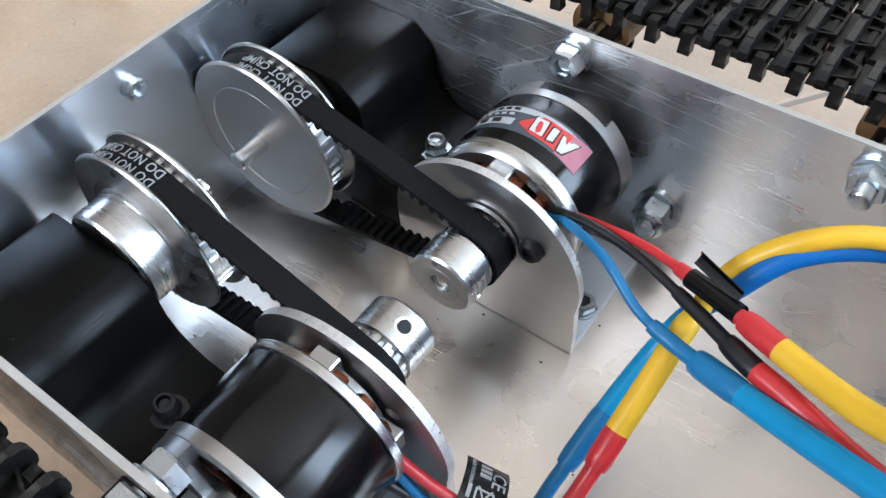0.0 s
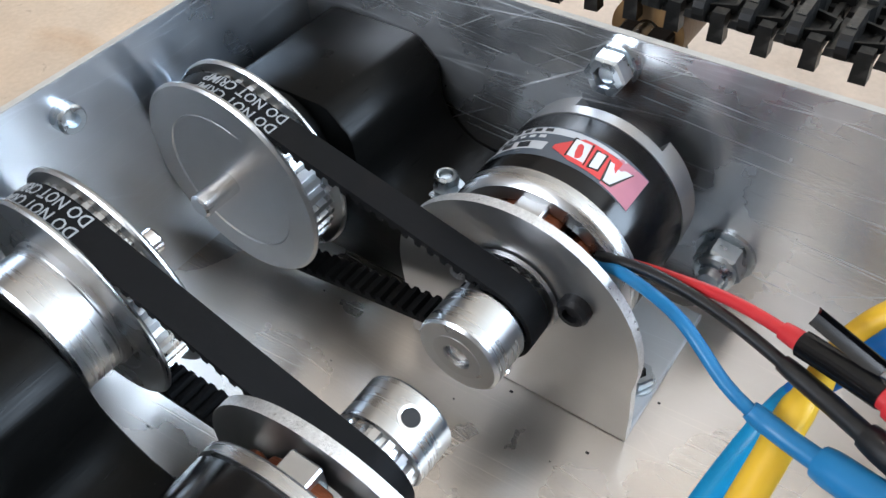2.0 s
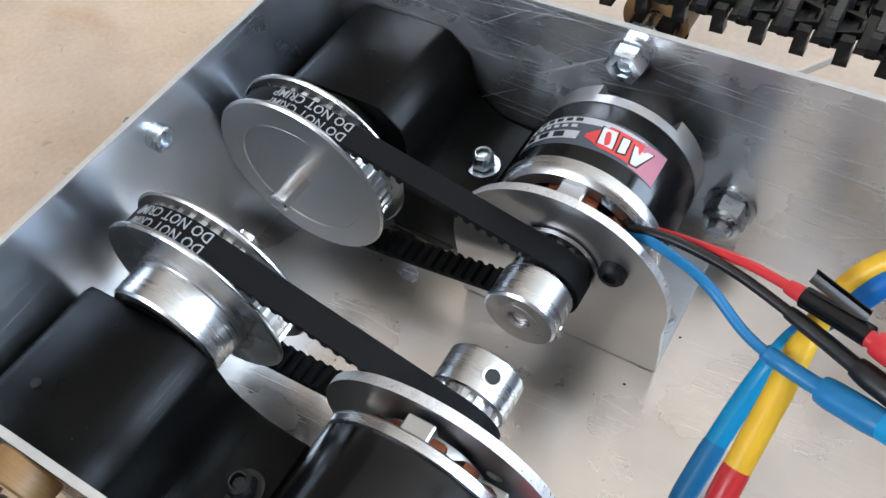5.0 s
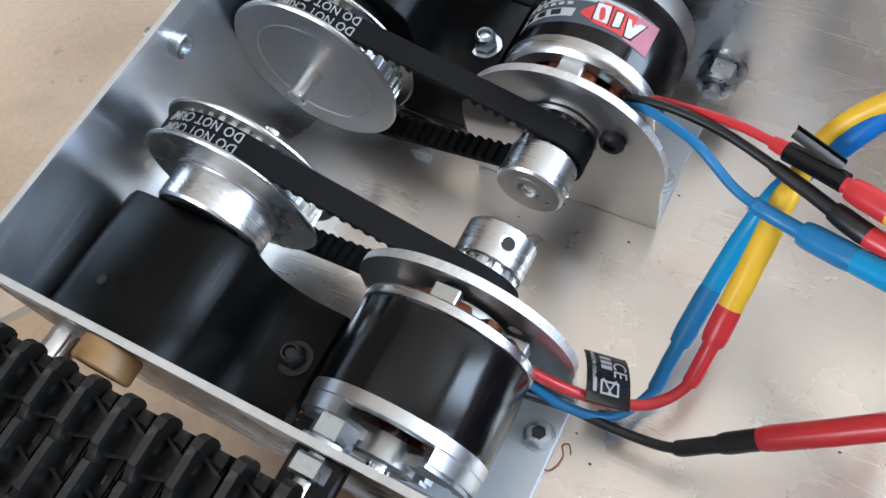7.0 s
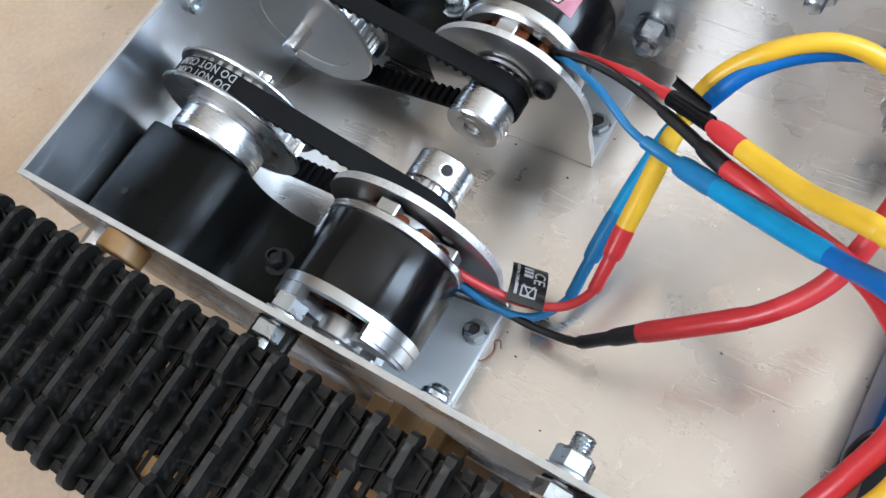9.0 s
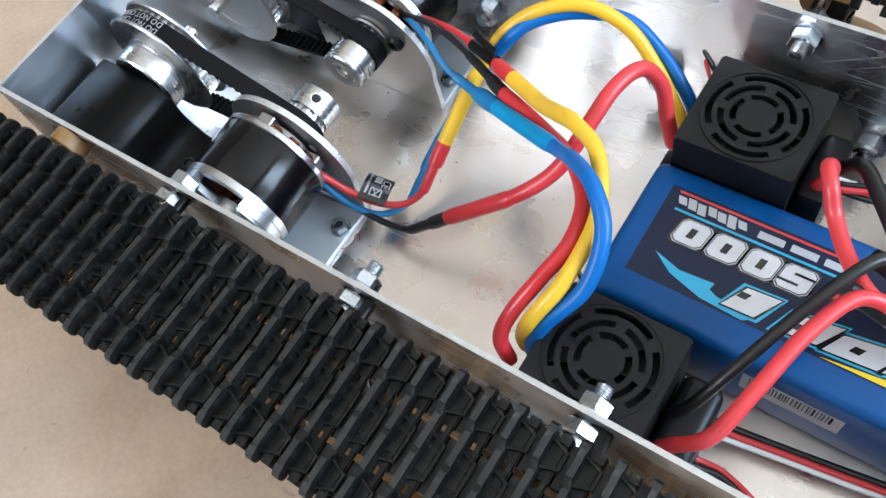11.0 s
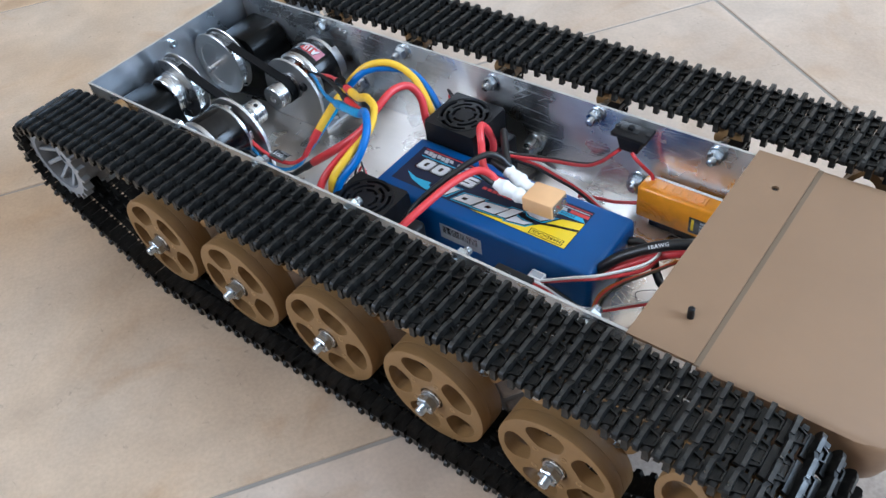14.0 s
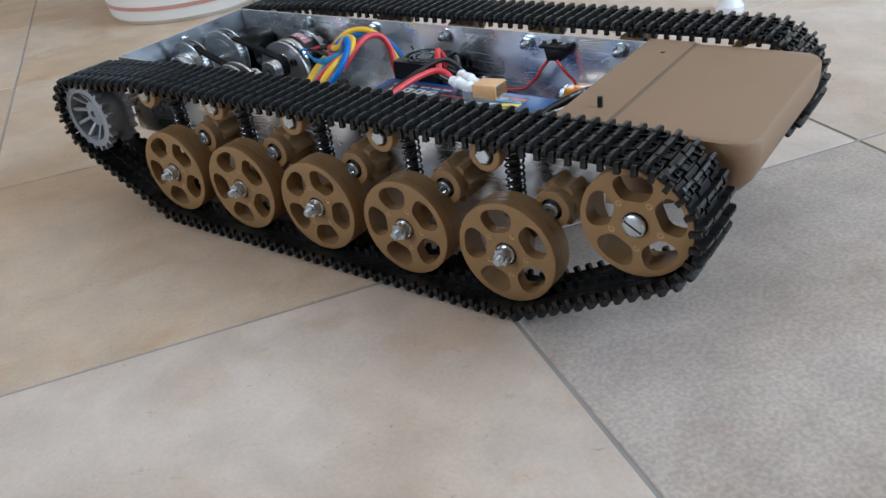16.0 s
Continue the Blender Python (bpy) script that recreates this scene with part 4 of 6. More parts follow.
IDLER_X, IDLER_Z, IDLER_R = 346.5, 76.2, 28.0
def idler_wheel():
    w = thing("idler_wheel", IDLER_X, -92, IDLER_Z, "brown printed idler wheel with five openings and a slotted zinc screw", "wheel", "idler wheels")
    holes = [window_pts(11.8, 25.2, 90 + 72 * k, 28.5) for k in range(5)] + [ring_pts(0, 0, 6.4, 28)]
    disc = part("outer_disc", wheel_body(28.0, -12.5, -3.0, holes), TAN, w)
    for k in range(5):
        bm = B(); part("threaded_insert", insert(bm, k, 12.6, -12.5, 1.9), BRASS, disc)
    bm = B(); lathe(bm, [(25.4, -7.2), (26.6, -7.2), (26.6, 3.0), (28.0, 3.0), (28.0, 8.5), (25.4, 8.5)], "y", 56); part("drum", bm, TAN, w)
    bm = B(); lathe(bm, [(0, -7), (8, -7), (8, 3), (0, 3)], "y", 28, closed=False); part("hub", bm, TAN, w)
    bm = B(); lathe(bm, [(0, -13.6), (5.9, -13.6), (6.2, -13.2), (6.2, -12), (0, -12)], "y", 28, closed=False); part("washer", bm, BLACK_CASE, w)
    bm = B(); lathe(bm, [(0, -15.6), (4.2, -15.6), (5.6, -14.8), (5.8, -13.6), (0, -13.6)], "y", 28, closed=False); head = part("slotted_screw", bm, ZINC, w, "zinc slotted screw head")
    # dark bar laid on the head in place of a shaded slot
    bm = B(); block(bm, (-5.0, -15.75, -0.5), (5.0, -15.0, 0.5)); part("screw_slot", bm, BLACK_DARK, head, turn=(0, 35, 0))
    bm = B(); rod(bm, 3.0, -12, 28.5, "y", seg=16); part("axle", bm, ZINC, w)
    return w
idler = idler_wheel()
idler.matrix_world = pose(IDLER_X * MM, -92 * MM, IDLER_Z * MM, 0, -4, 0)
copy_thing(idler, pose(IDLER_X * MM, 92 * MM, IDLER_Z * MM, 0, 20, 180))

SPR_X, SPR_Z, SPR_R = -77.0, 73.0, 25.0
def drive_sprocket():
    w = thing("drive_sprocket", SPR_X, -92, SPR_Z, "grey printed drive sprocket with radial slots and teeth", "sprocket", "drive sprockets")
    pts = []
    for k in range(20):
        for f, r in ((0.0, 23.2), (0.30, 23.2), (0.42, 26.6), (0.58, 26.6), (0.70, 23.2)):
            a = 2 * math.pi * (k + f) / 20
            pts.append((r * math.cos(a), r * math.sin(a)))
    for y0 in (-14.0, 4.0):
        bm = B(); plate(bm, pts, [ring_pts(0, 0, 18.6, 48)], y0, y0 + 5.0, "y"); part("toothed_ring", bm, GREY_SPROCKET, w)
    for k in range(10):
        m = Matrix.Rotation(radians(36 * k + 10), 4, "Y") @ Matrix.Translation((13.6, -8.4, 0)) @ Matrix.Rotation(radians(-30), 4, "Z")
        bm = B(); block(bm, (-6.4, -1.5, -1.3), (6.4, 1.5, 1.3), 0.4, 1, m); part("spoke", bm, GREY_SPROCKET, w)
    bm = B(); lathe(bm, [(0, -7.2), (2.6, -7.2), (2.6, -9.0), (4.0, -9.0), (9.4, -7.4), (9.8, -6.6), (9.8, 6.0), (0, 6.0)], "y", 36, closed=False); part("hub", bm, GREY_SPROCKET, w)
    bm = B(); lathe(bm, [(18.4, -9.0), (18.9, -9.0), (18.9, 4.0), (18.4, 4.0)], "y", 40); part("drum", bm, GREY_SPROCKET, w)
    bm = B(); lathe(bm, [(0, 1.0), (18.4, 1.0), (18.4, 2.0), (0, 2.0)], "y", 40, closed=False); part("back_plate", bm, BLACK_CASE, w)
    bm = B(); rod(bm, 4, 4, 28.5, "y", seg=16); part("drive_shaft", bm, STEEL, w)
    return w
sprocket = drive_sprocket()
copy_thing(sprocket, pose(SPR_X * MM, 92 * MM, SPR_Z * MM, 0, 0, 180))
# warm brass bearing blocks behind the sprockets
for s in (-1, 1):
    bm = B(); rod(bm, 5.8, 64.0, 69.0, "y", seg=28, cham=0.4)
    lay(bm, Matrix.Diagonal((1, s, 1, 1)))
    hb = thing("shaft_bushing", SPR_X + 30, 0, 98, "brown printed shaft bushing outside the hull wall", "bushing")
    part("sleeve", bm, TAN, hb)

# ---- tracks ----
def convex(points):
    pts = sorted(points)
    def half(seq):
        out = []
        for p in seq:
            while len(out) > 1 and (out[-1][0] - out[-2][0]) * (p[1] - out[-2][1]) - (out[-1][1] - out[-2][1]) * (p[0] - out[-2][0]) <= 0:
                out.pop()
            out.append(p)
        return out[:-1]
    return half(pts) + half(pts[::-1])
def track_loop(pitch, phase):
    circles = [(SPR_X, SPR_Z, SPR_R), (0, WHEEL_Z, WHEEL_R), (AXLE_X[4], WHEEL_Z, WHEEL_R), (IDLER_X, IDLER_Z, IDLER_R + 1.4), (ROLLER_X[4], 97.3, 6.2), (ROLLER_X[0], 97.3, 6.2)]
    loop = convex([(cx + r * math.cos(2 * math.pi * k / 72), cz + r * math.sin(2 * math.pi * k / 72)) for cx, cz, r in circles for k in range(72)])
    seg = [math.dist(a, b) for a, b in zip(loop, loop[1:] + loop[:1])]
    total = sum(seg)
    n = round(total / pitch)
    out, i, acc = [], 0, 0.0
    for k in range(n):
        d = total * (k + phase) / n
        while acc + seg[i] < d:
            acc += seg[i]; i += 1
        a, b = loop[i], loop[(i + 1) % len(loop)]
        f = (d - acc) / seg[i]
        out.append((a[0] + (b[0] - a[0]) * f, a[1] + (b[1] - a[1]) * f))
    return out
def link_mesh():
    """One track link, its bars joined into one solid: x along the run, y across, z outward."""
    solids = []
    def bar(poly, z0, z1, tp=0.0):
        """An upright prism on a plan outline; its top is drawn in by tp."""
        cx, cy = sum(p[0] for p in poly) / len(poly), sum(p[1] for p in poly) / len(poly)
        n = len(poly)
        vs = [(x, y, z0) for x, y in poly] + [(x - math.copysign(min(tp, abs(x - cx)), x - cx), y - math.copysign(min(tp, abs(y - cy)), y - cy), z1) for x, y in poly]
        fs = [tuple(range(n))[::-1], tuple(range(n, 2 * n))] + [(k, (k + 1) % n, n + (k + 1) % n, n + k) for k in range(n)]
        solids.append((vs, fs))
    def slab(x0, y0, x1, y1, z0, z1, tp=0.2):
        bar([(x0, y0), (x1, y0), (x1, y1), (x0, y1)], z0, z1, tp)
    def upright(poly, x0, x1):
        """A prism across the run: outline in (y, z), from x0 to x1."""
        n = len(poly)
        vs = [(x0, y, z) for y, z in poly] + [(x1, y, z) for y, z in poly]
        solids.append((vs, [tuple(range(n))[::-1], tuple(range(n, 2 * n))] + [(k, (k + 1) % n, n + (k + 1) % n, n + k) for k in range(n)]))
    # one stepped cleat across the link, flat on top, its pieces a little apart in height
    line = [(-0.36, -18.9), (-0.38, -11.4), (0.30, -9.8), (0.28, 0.0), (0.30, 9.8), (-0.38, 11.4), (-0.36, 18.9)]
    bar([(x + 1.04, y) for x, y in line] + [(x - 1.04, y) for x, y in line[::-1]], 0.0, 4.45, 0.14)
    for x, y0, y1, h in ((-0.36, -18.7, -11.8, 4.85), (0.29, -9.5, -0.6, 5.0), (0.29, 0.6, 9.5, 4.95), (-0.36, 11.8, 18.7, 4.9)):
        bar([(x - 0.96, y0), (x + 0.96, y0), (x + 0.96, y1), (x - 0.96, y1)], 4.1, h, 0.16)
    for sg in (-1, 1):
        knob = [(18.4, 0.3), (20.0, -0.4), (20.9, 0.2), (21.3, 1.4), (21.3, 2.7), (20.9, 3.7), (20.2, 4.4), (18.4, 4.7)]
        upright([(sg * y, z) for y, z in knob], -1.40, 0.60)
        y = sorted((sg * 17.8, sg * 20.4)); slab(1.6, y[0], 4.4, y[1], -3.6, 2.0, 0.2)
        y = sorted((sg * 8.6, sg * 19.4)); slab(-3.5, y[0], 4.25, y[1], -0.7, 0.75)
        # slanting ribs of the pockets
        bar([(0.0, sg * 10.6), (0.0, sg * 11.2), (5.0, sg * 12.9), (5.0, sg * 12.3)], 0.4, 2.2, 0.0)
        bar([(0.0, sg * 18.5), (0.0, sg * 17.9), (5.0, sg * 16.1), (5.0, sg * 16.7)], 0.45, 2.25, 0.0)
        bar([(0.0, sg * 6.2), (0.0, sg * 5.6), (5.0, sg * 4.0), (5.0, sg * 4.6)], 0.42, 2.22, 0.0)
        y = sorted((sg * 2.0, sg * 3.3)); slab(0.9, y[0], 4.6, y[1], -4.5, 1.4, 0.3)
        y = sorted((sg * 12.6, sg * 16.4)); bar([(4.3, y[0]), (4.95, y[0]), (4.95, y[1]), (4.3, y[1])], 0.38, 2.18, 0.0)
    slab(-3.55, -7.1, 4.3, 7.1, -0.65, 0.8)
    bar([(4.32, -4.3), (4.97, -4.3), (4.97, 4.3), (4.32, 4.3)], 0.4, 2.16, 0.0)
    slab(2.4, -19.9, 3.85, 19.9, -0.2, 1.2, 0.15)      # hinge pin bar
    group = bpy.data.collections.new("link_bars")
    scene.collection.children.link(group)
    made = []
    for vs, fs in solids:
        me = bpy.data.meshes.new("bar")
        me.from_pydata(vs, [], fs)
        fix = bmesh.new()
        fix.from_mesh(me)
        bmesh.ops.recalc_face_normals(fix, faces=fix.faces)
        fix.to_mesh(me)
        fix.free()
        ob = bpy.data.objects.new("bar", me)
        (group if made else scene.collection).objects.link(ob)
        made.append(ob)
    md = made[0].modifiers.new("join", "BOOLEAN")
    md.operation, md.operand_type, md.collection, md.solver = "UNION", "COLLECTION", group, "EXACT"
    bpy.context.view_layer.update()
    me = bpy.data.meshes.new_from_object(made[0].evaluated_get(bpy.context.evaluated_depsgraph_get()))
    for ob in made:
        bpy.data.objects.remove(ob)
    bpy.data.collections.remove(group)
    me.name = "track_link"
    me.transform(Matrix.Diagonal((MM, MM, MM, 1)))
    me.materials.clear()
    me.materials.append(TRACK)
    me.materials.append(TRACK_WORN)
    for p in me.polygons:      # the tops of the cleats are rubbed grey
        p.material_index = 1 if p.normal.z > 0.9 and p.center.z > 0.0046 else 0
    return me
LINK = link_mesh()
LOOP = track_loop(8.04, 0.5)
def track(s):
    t = thing("track", 130, s * 91, GROUND, "black plastic tracked-vehicle belt of hinged links round its wheels", "track", "tracks")
    n = len(LOOP)
    rnd = random.Random(4 + s)
    for k in range(n):
        a, b, c = LOOP[k - 1], LOOP[k], LOOP[(k + 1) % n]
        tx, tz = c[0] - a[0], c[1] - a[1]
        L = math.hypot(tx, tz); tx, tz = tx / L, tz / L
        nx, nz = tz, -tx          # outward for a loop that runs anticlockwise
        ob = new("track_link", LINK)
        ob.parent = t
        m = Matrix(((tx * -1, 0, nx, 0), (0, 1, 0, 0), (tz * -1, 0, nz, 0), (0, 0, 0, 1)))
        m = Matrix.Translation(((b[0] + nx * 1.9 - 130) * MM, 0, (b[1] + nz * 1.9 - GROUND) * MM)) @ m @ Matrix.Rotation(radians(rnd.uniform(-1.5, 1.5)), 4, "Y")
        ob.matrix_local = m

# ---- front cover ----
cover = thing("front_cover", 335, 0, RIM, "tan printed front deck cover with rounded nose", "cover")
def cover_parts():
    # nose shell: side profile with a rounded front, extruded across, corners rounded
    prof = [(314, 1.2), (384, 1.2), (386, 0.6), (387, -1.2), (387.2, -7), (386.6, -14), (384.4, -20.5), (380, -25.5), (374, -29), (362, -33), (330, -42), (314, -42)]
    bm = B()
    R, rows = 12.0, []
    for y in [-66 + R * (1 - math.cos(radians(a))) for a in range(0, 91, 15)] + [66 - R * (1 - math.cos(radians(a))) for a in range(90, -1, -15)]:
        w = min(R, 66 - abs(y))
        dx = R - math.sqrt(max(0.0, R * R - (R - w) ** 2))
        rows.append([bm.verts.new((x - dx * (x - 314) / 73 - 335, y, z - (0.7 * (1 - w / 2) ** 2 if z > 0 and w < 2 else 0))) for x, z in prof])
    for a, b in zip(rows, rows[1:]):
        for k in range(len(prof)):
            q = (k + 1) % len(prof)
            bm.faces.new((a[k], a[q], b[q], b[k]))
    bm.faces.new(rows[0]); bm.faces.new(rows[-1])
    part("nose", bm, TAN_COVER, cover, angle=30)
    bm = B()
    hole = ring_pts(301 - 335, 43, 1.7, 16)
    plate(bm, [(284.5 - 335, -65.5), (312.8 - 335, -65.5), (312.8 - 335, 65.5), (284.5 - 335, 65.5)], [hole], 0.35, 1.9, "z")
    strip = part("rear_strip", bm, TAN_COVER, cover, "flat strip with a screw hole")
    # darker tan filler, its colour stands for shade in the gap
    bm = B(); block(bm, (312.9 - 335, -65.4, 0.4), (315.0 - 335, 65.4, 1.24)); part("seam", bm, TAN_DARK, cover, "dark seam line")
    bm = B(); rod(bm, 1.45, 1.0, 7.6, "z", (302 - 335, -45.5, 0), 16, 0.5); part("grub_screw", bm, BLACK_CASE, strip, "black grub screw standing up")
    # near-black disc paints the shade at the bottom of the screw hole
    bm = B(); rod(bm, 1.65, 0.2, 0.5, "z", (301 - 335, 43, 0), 16); part("hole_bottom", bm, BLACK_DARK, strip)
cover_parts()

# ---- drive electronics ----
BX0, BX1, BY0, BY1, BT = 109.5, 245.5, -25.5, 20.5, 78.5
def battery():
    cx, cy = (BX0 + BX1) / 2, (BY0 + BY1) / 2
    b = thing("battery_pack", cx, cy, DECK, "blue hard-case battery pack with printed label on the hull floor", "battery")
    H = BT - DECK
    bm = B(); block(bm, (BX0 - cx, BY0 - cy, 0), (BX1 - cx, BY1 - cy, H), 3.2, 4); part("case", bm, BATTERY_BLUE, b)
    def flat(name, pts, mat, h, label="", th=0.08, under=None):
        bm = B(); plate(bm, [(x - cx, y - cy) for x, y in pts], [], H + h, H + h + th, "z"); return part(name, bm, mat, under or sheet, label)
    def rect(x0, x1, y0, y1, sk=0.0):
        return [(x0, y0), (x1, y0), (x1 - sk, y1), (x0 - sk, y1)]
    sheet = flat("label", rect(117, 226.2, -16.4, 13.5), LABEL_NAVY, 0.02, "dark navy printed label", 0.06, b)
    # blue swoosh, yellow corner, red strips
    flat("cyan_swoosh", [(121.8, -7.8), (128, -12.2), (138, -15.2), (150, -16.0), (152, -14.6), (141.5, -12.8), (139.3, -11.8), (139.7, -9.7), (130, -10.3)], LABEL_CYAN, 0.10)
    flat("cyan_strip", rect(120.6, 166, 6.2, 6.9), LABEL_CYAN, 0.10)
    flat("yellow_corner", [(225.8, -16.0), (225.8, 3.8), (214.3, 1.2), (207.4, -7.1), (201, -12.6), (170, -16.0)], LABEL_YELLOW, 0.10, "yellow label corner")
    flat("black_stripe", [(225.8, -3.0), (225.8, -1.5), (213, -4.2), (205.5, -6.6), (207.5, -7.4), (214, -5.6)], LABEL_BLACK, 0.19)
    flat("red_strip", rect(119.6, 172, 11.9, 12.6), LABEL_RED, 0.10)
    flat("red_strip", rect(202, 225.6, 11.6, 12.2), LABEL_RED, 0.10)
    flat("red_strip", rect(215, 225.6, 7.4, 9.6), LABEL_RED, 0.10)
    flat("print_bar", rect(207, 213.6, 7.4, 9.6, 1.0), LABEL_GREY, 0.10)
    flat("print_bar", rect(206, 225.0, 10.2, 10.9), LABEL_GREY, 0.10)
    flat("cyan_strip", rect(207, 225.8, 4.2, 6.9, 3), LABEL_CYAN, 0.10)
    for k in range(7):
        flat("logo_bar", rect(120.8 + 2.9 * k, 123.2 + 2.9 * k, 8.6 - 0.5 * (k % 3), 10.9 + 0.4 * (k % 2), 1.0), LABEL_GREY, 0.10)
    for k in range(3):
        flat("print_bar", rect(143.6 + 9.0 * k, 150.8 + 9.0 * k, 8.2, 10.4), LABEL_GREY, 0.10)
    for k in range(6):
        flat("print_bar", rect(166 + 3.2 * k, 168.5 + 3.2 * k, 0.3, 2.1), LABEL_RED, 0.10)
    # big capacity figures, upside down to this side
    up = Matrix.Rotation(radians(180), 4, "Z")
    def print_word(name, text, x, y, w, h, z, mat, label="", bold=0.0, shear=0.0):
        bm = letters(text, 10.0, 0.08, shear, bold, 1.0)
        xs, ys = [v.co.x for v in bm.verts], [v.co.y for v in bm.verts]
        m = Matrix.Diagonal((w / (max(xs) - min(xs)), h / (max(ys) - min(ys)), 1, 1)) @ Matrix.Translation((-(max(xs) + min(xs)) / 2, -(max(ys) + min(ys)) / 2, 0))
        lay(bm, Matrix.Translation((x - cx, y - cy, H + z)) @ up @ m)
        part(name, bm, mat, sheet, label)
    # squared figures with a dark edge: 5, 0, 0, 0, seen upside down
    def figure(shape, hole, x):
        """One figure of 7.6 by 7.8 mm: shape and hole are outlines from its lower left corner."""
        def put(pts, g=0.0):
            out = []
            for u, v in pts:
                u2 = u + (g if u > 3.8 else -g); v2 = v + (g if v > 3.9 else -g)
                out.append((x - 1.06 * u2 - 0.16 * v2, 4.7 - 0.94 * v2))
            return out
        box = [(1.2, 0), (6.4, 0), (7.6, 1.2), (7.6, 6.6), (6.4, 7.8), (1.2, 7.8), (0, 6.6), (0, 1.2)]
        flat("figure_edge", put(box, 1.0), LABEL_BLACK, 0.13)
        flat("figure_rim", put(box, 0.45), LABEL_GREY, 0.22)
        flat("figure_ground", put(box, 0.2), LABEL_BLACK, 0.31)
        flat("capacity_figure", put(shape), LABEL_WHITE, 0.40, "silver printed figure")
        for h in hole:
            flat("figure_hole", put(h), LABEL_BLACK, 0.49)
    ring = [(1.2, 0), (6.4, 0), (7.6, 1.2), (7.6, 6.6), (6.4, 7.8), (1.2, 7.8), (0, 6.6), (0, 1.2)]
    slot = [[(2.9, 2.2), (4.7, 2.2), (4.7, 5.6), (2.9, 5.6)]]
    gaps = [[(2.6, 5.1), (7.9, 5.1), (7.9, 5.9), (2.6, 5.9)], [(-0.3, 2.0), (4.9, 2.0), (4.9, 2.8), (-0.3, 2.8)]]
    figure(ring, gaps, 161.9)
    for k in range(3):
        figure(ring, slot, 152.5 - 9.8 * k)
    flat("word_frame", rect(204.6, 223.6, -15.3, -11.5), LABEL_BLACK, 0.19)
    flat("word_ground", rect(205.1, 223.1, -14.9, -11.9), LABEL_YELLOW, 0.28)
    print_word("hardcase_print", "HARDCASE", 214.1, -13.4, 16.6, 2.0, 0.38, LABEL_BLACK, "black printed word on yellow", 0.12)
    # large slanted brand mark as plain shapes: leaning panels with dark and cyan edges
    def leaning(x0, x1, y0, y1, rise, lean=0.58):
        """A panel that leans with height; its upper edge climbs by rise."""
        return [(x0, y0), (x1, y0 + 0.4 * rise), (x1 + lean * (y1 + rise - y0), y1 + rise), (x0 + lean * (y1 - y0), y1)]
    panels = [(leaning(143.5, 152.2, -14.2, -7.0, 0.6), (147.6, -9.4)), (leaning(157.4, 168.4, -14.3, -8.2, 1.9), (163.0, -11.2)),
              (leaning(169.8, 183.0, -14.0, -8.0, 2.2), (177.2, -10.4)), (leaning(184.2, 189.6, -12.9, -4.9, 0.8), None),
              ([(190.2, -13.9), (193.2, -8.4), (198.0, -9.6), (203.4, -8.8), (200.4, -11.8)], None), ([(195.8, -3.0), (199.0, -4.9), (206, -5.2), (211.6, -0.2)], None)]
    for sh, eye in panels:
        mx, my = sum(p[0] for p in sh) / len(sh), sum(p[1] for p in sh) / len(sh)
        def grown(g):
            return [(x + math.copysign(g, x - mx), y + math.copysign(0.8 * g, y - my)) for x, y in sh]
        flat("brand_outline", grown(1.3), LABEL_CYAN, 0.19)
        flat("brand_edge", grown(0.6), LABEL_BLACK, 0.28)
        flat("brand_shape", sh, LABEL_WHITE, 0.37)
        if eye:
            x, y = eye
            flat("brand_slot", [(x - 1.7, y - 1.0), (x + 0.9, y - 1.0), (x + 1.9, y + 0.9), (x - 0.7, y + 0.9)], LABEL_BLACK, 0.47)
    flat("brand_gap", [(189.6, -6.0), (191.6, -3.8), (205.6, -8.2), (203.6, -9.0)], LABEL_BLACK, 0.33)
    print_word("rating_print", "HIGH", 215.2, 5.6, 7.5, 1.5, 0.20, LABEL_BLACK, "dark print on cyan", 0.05)
    # barcode sticker on the near flank
    bm = B(); block(bm, (156 - cx, BY0 - cy - 0.12, 12.5), (182.5 - cx, BY0 - cy + 0.1, 22.5)); code = part("barcode_sticker", bm, LABEL_GREY, b, "grey sticker with a barcode")
    bm = B(); x = 158.0; rnd = random.Random(8)
    while x < 180:
        w = rnd.choice((0.25, 0.4, 0.6)); block(bm, (x - cx, BY0 - cy - 0.2, 16.5), (x + w - cx, BY0 - cy - 0.1, 21.5)); x += w + rnd.choice((0.3, 0.5, 0.7))
    tagged(part("barcode", bm, LABEL_BLACK, code), kind="stuff")
battery()

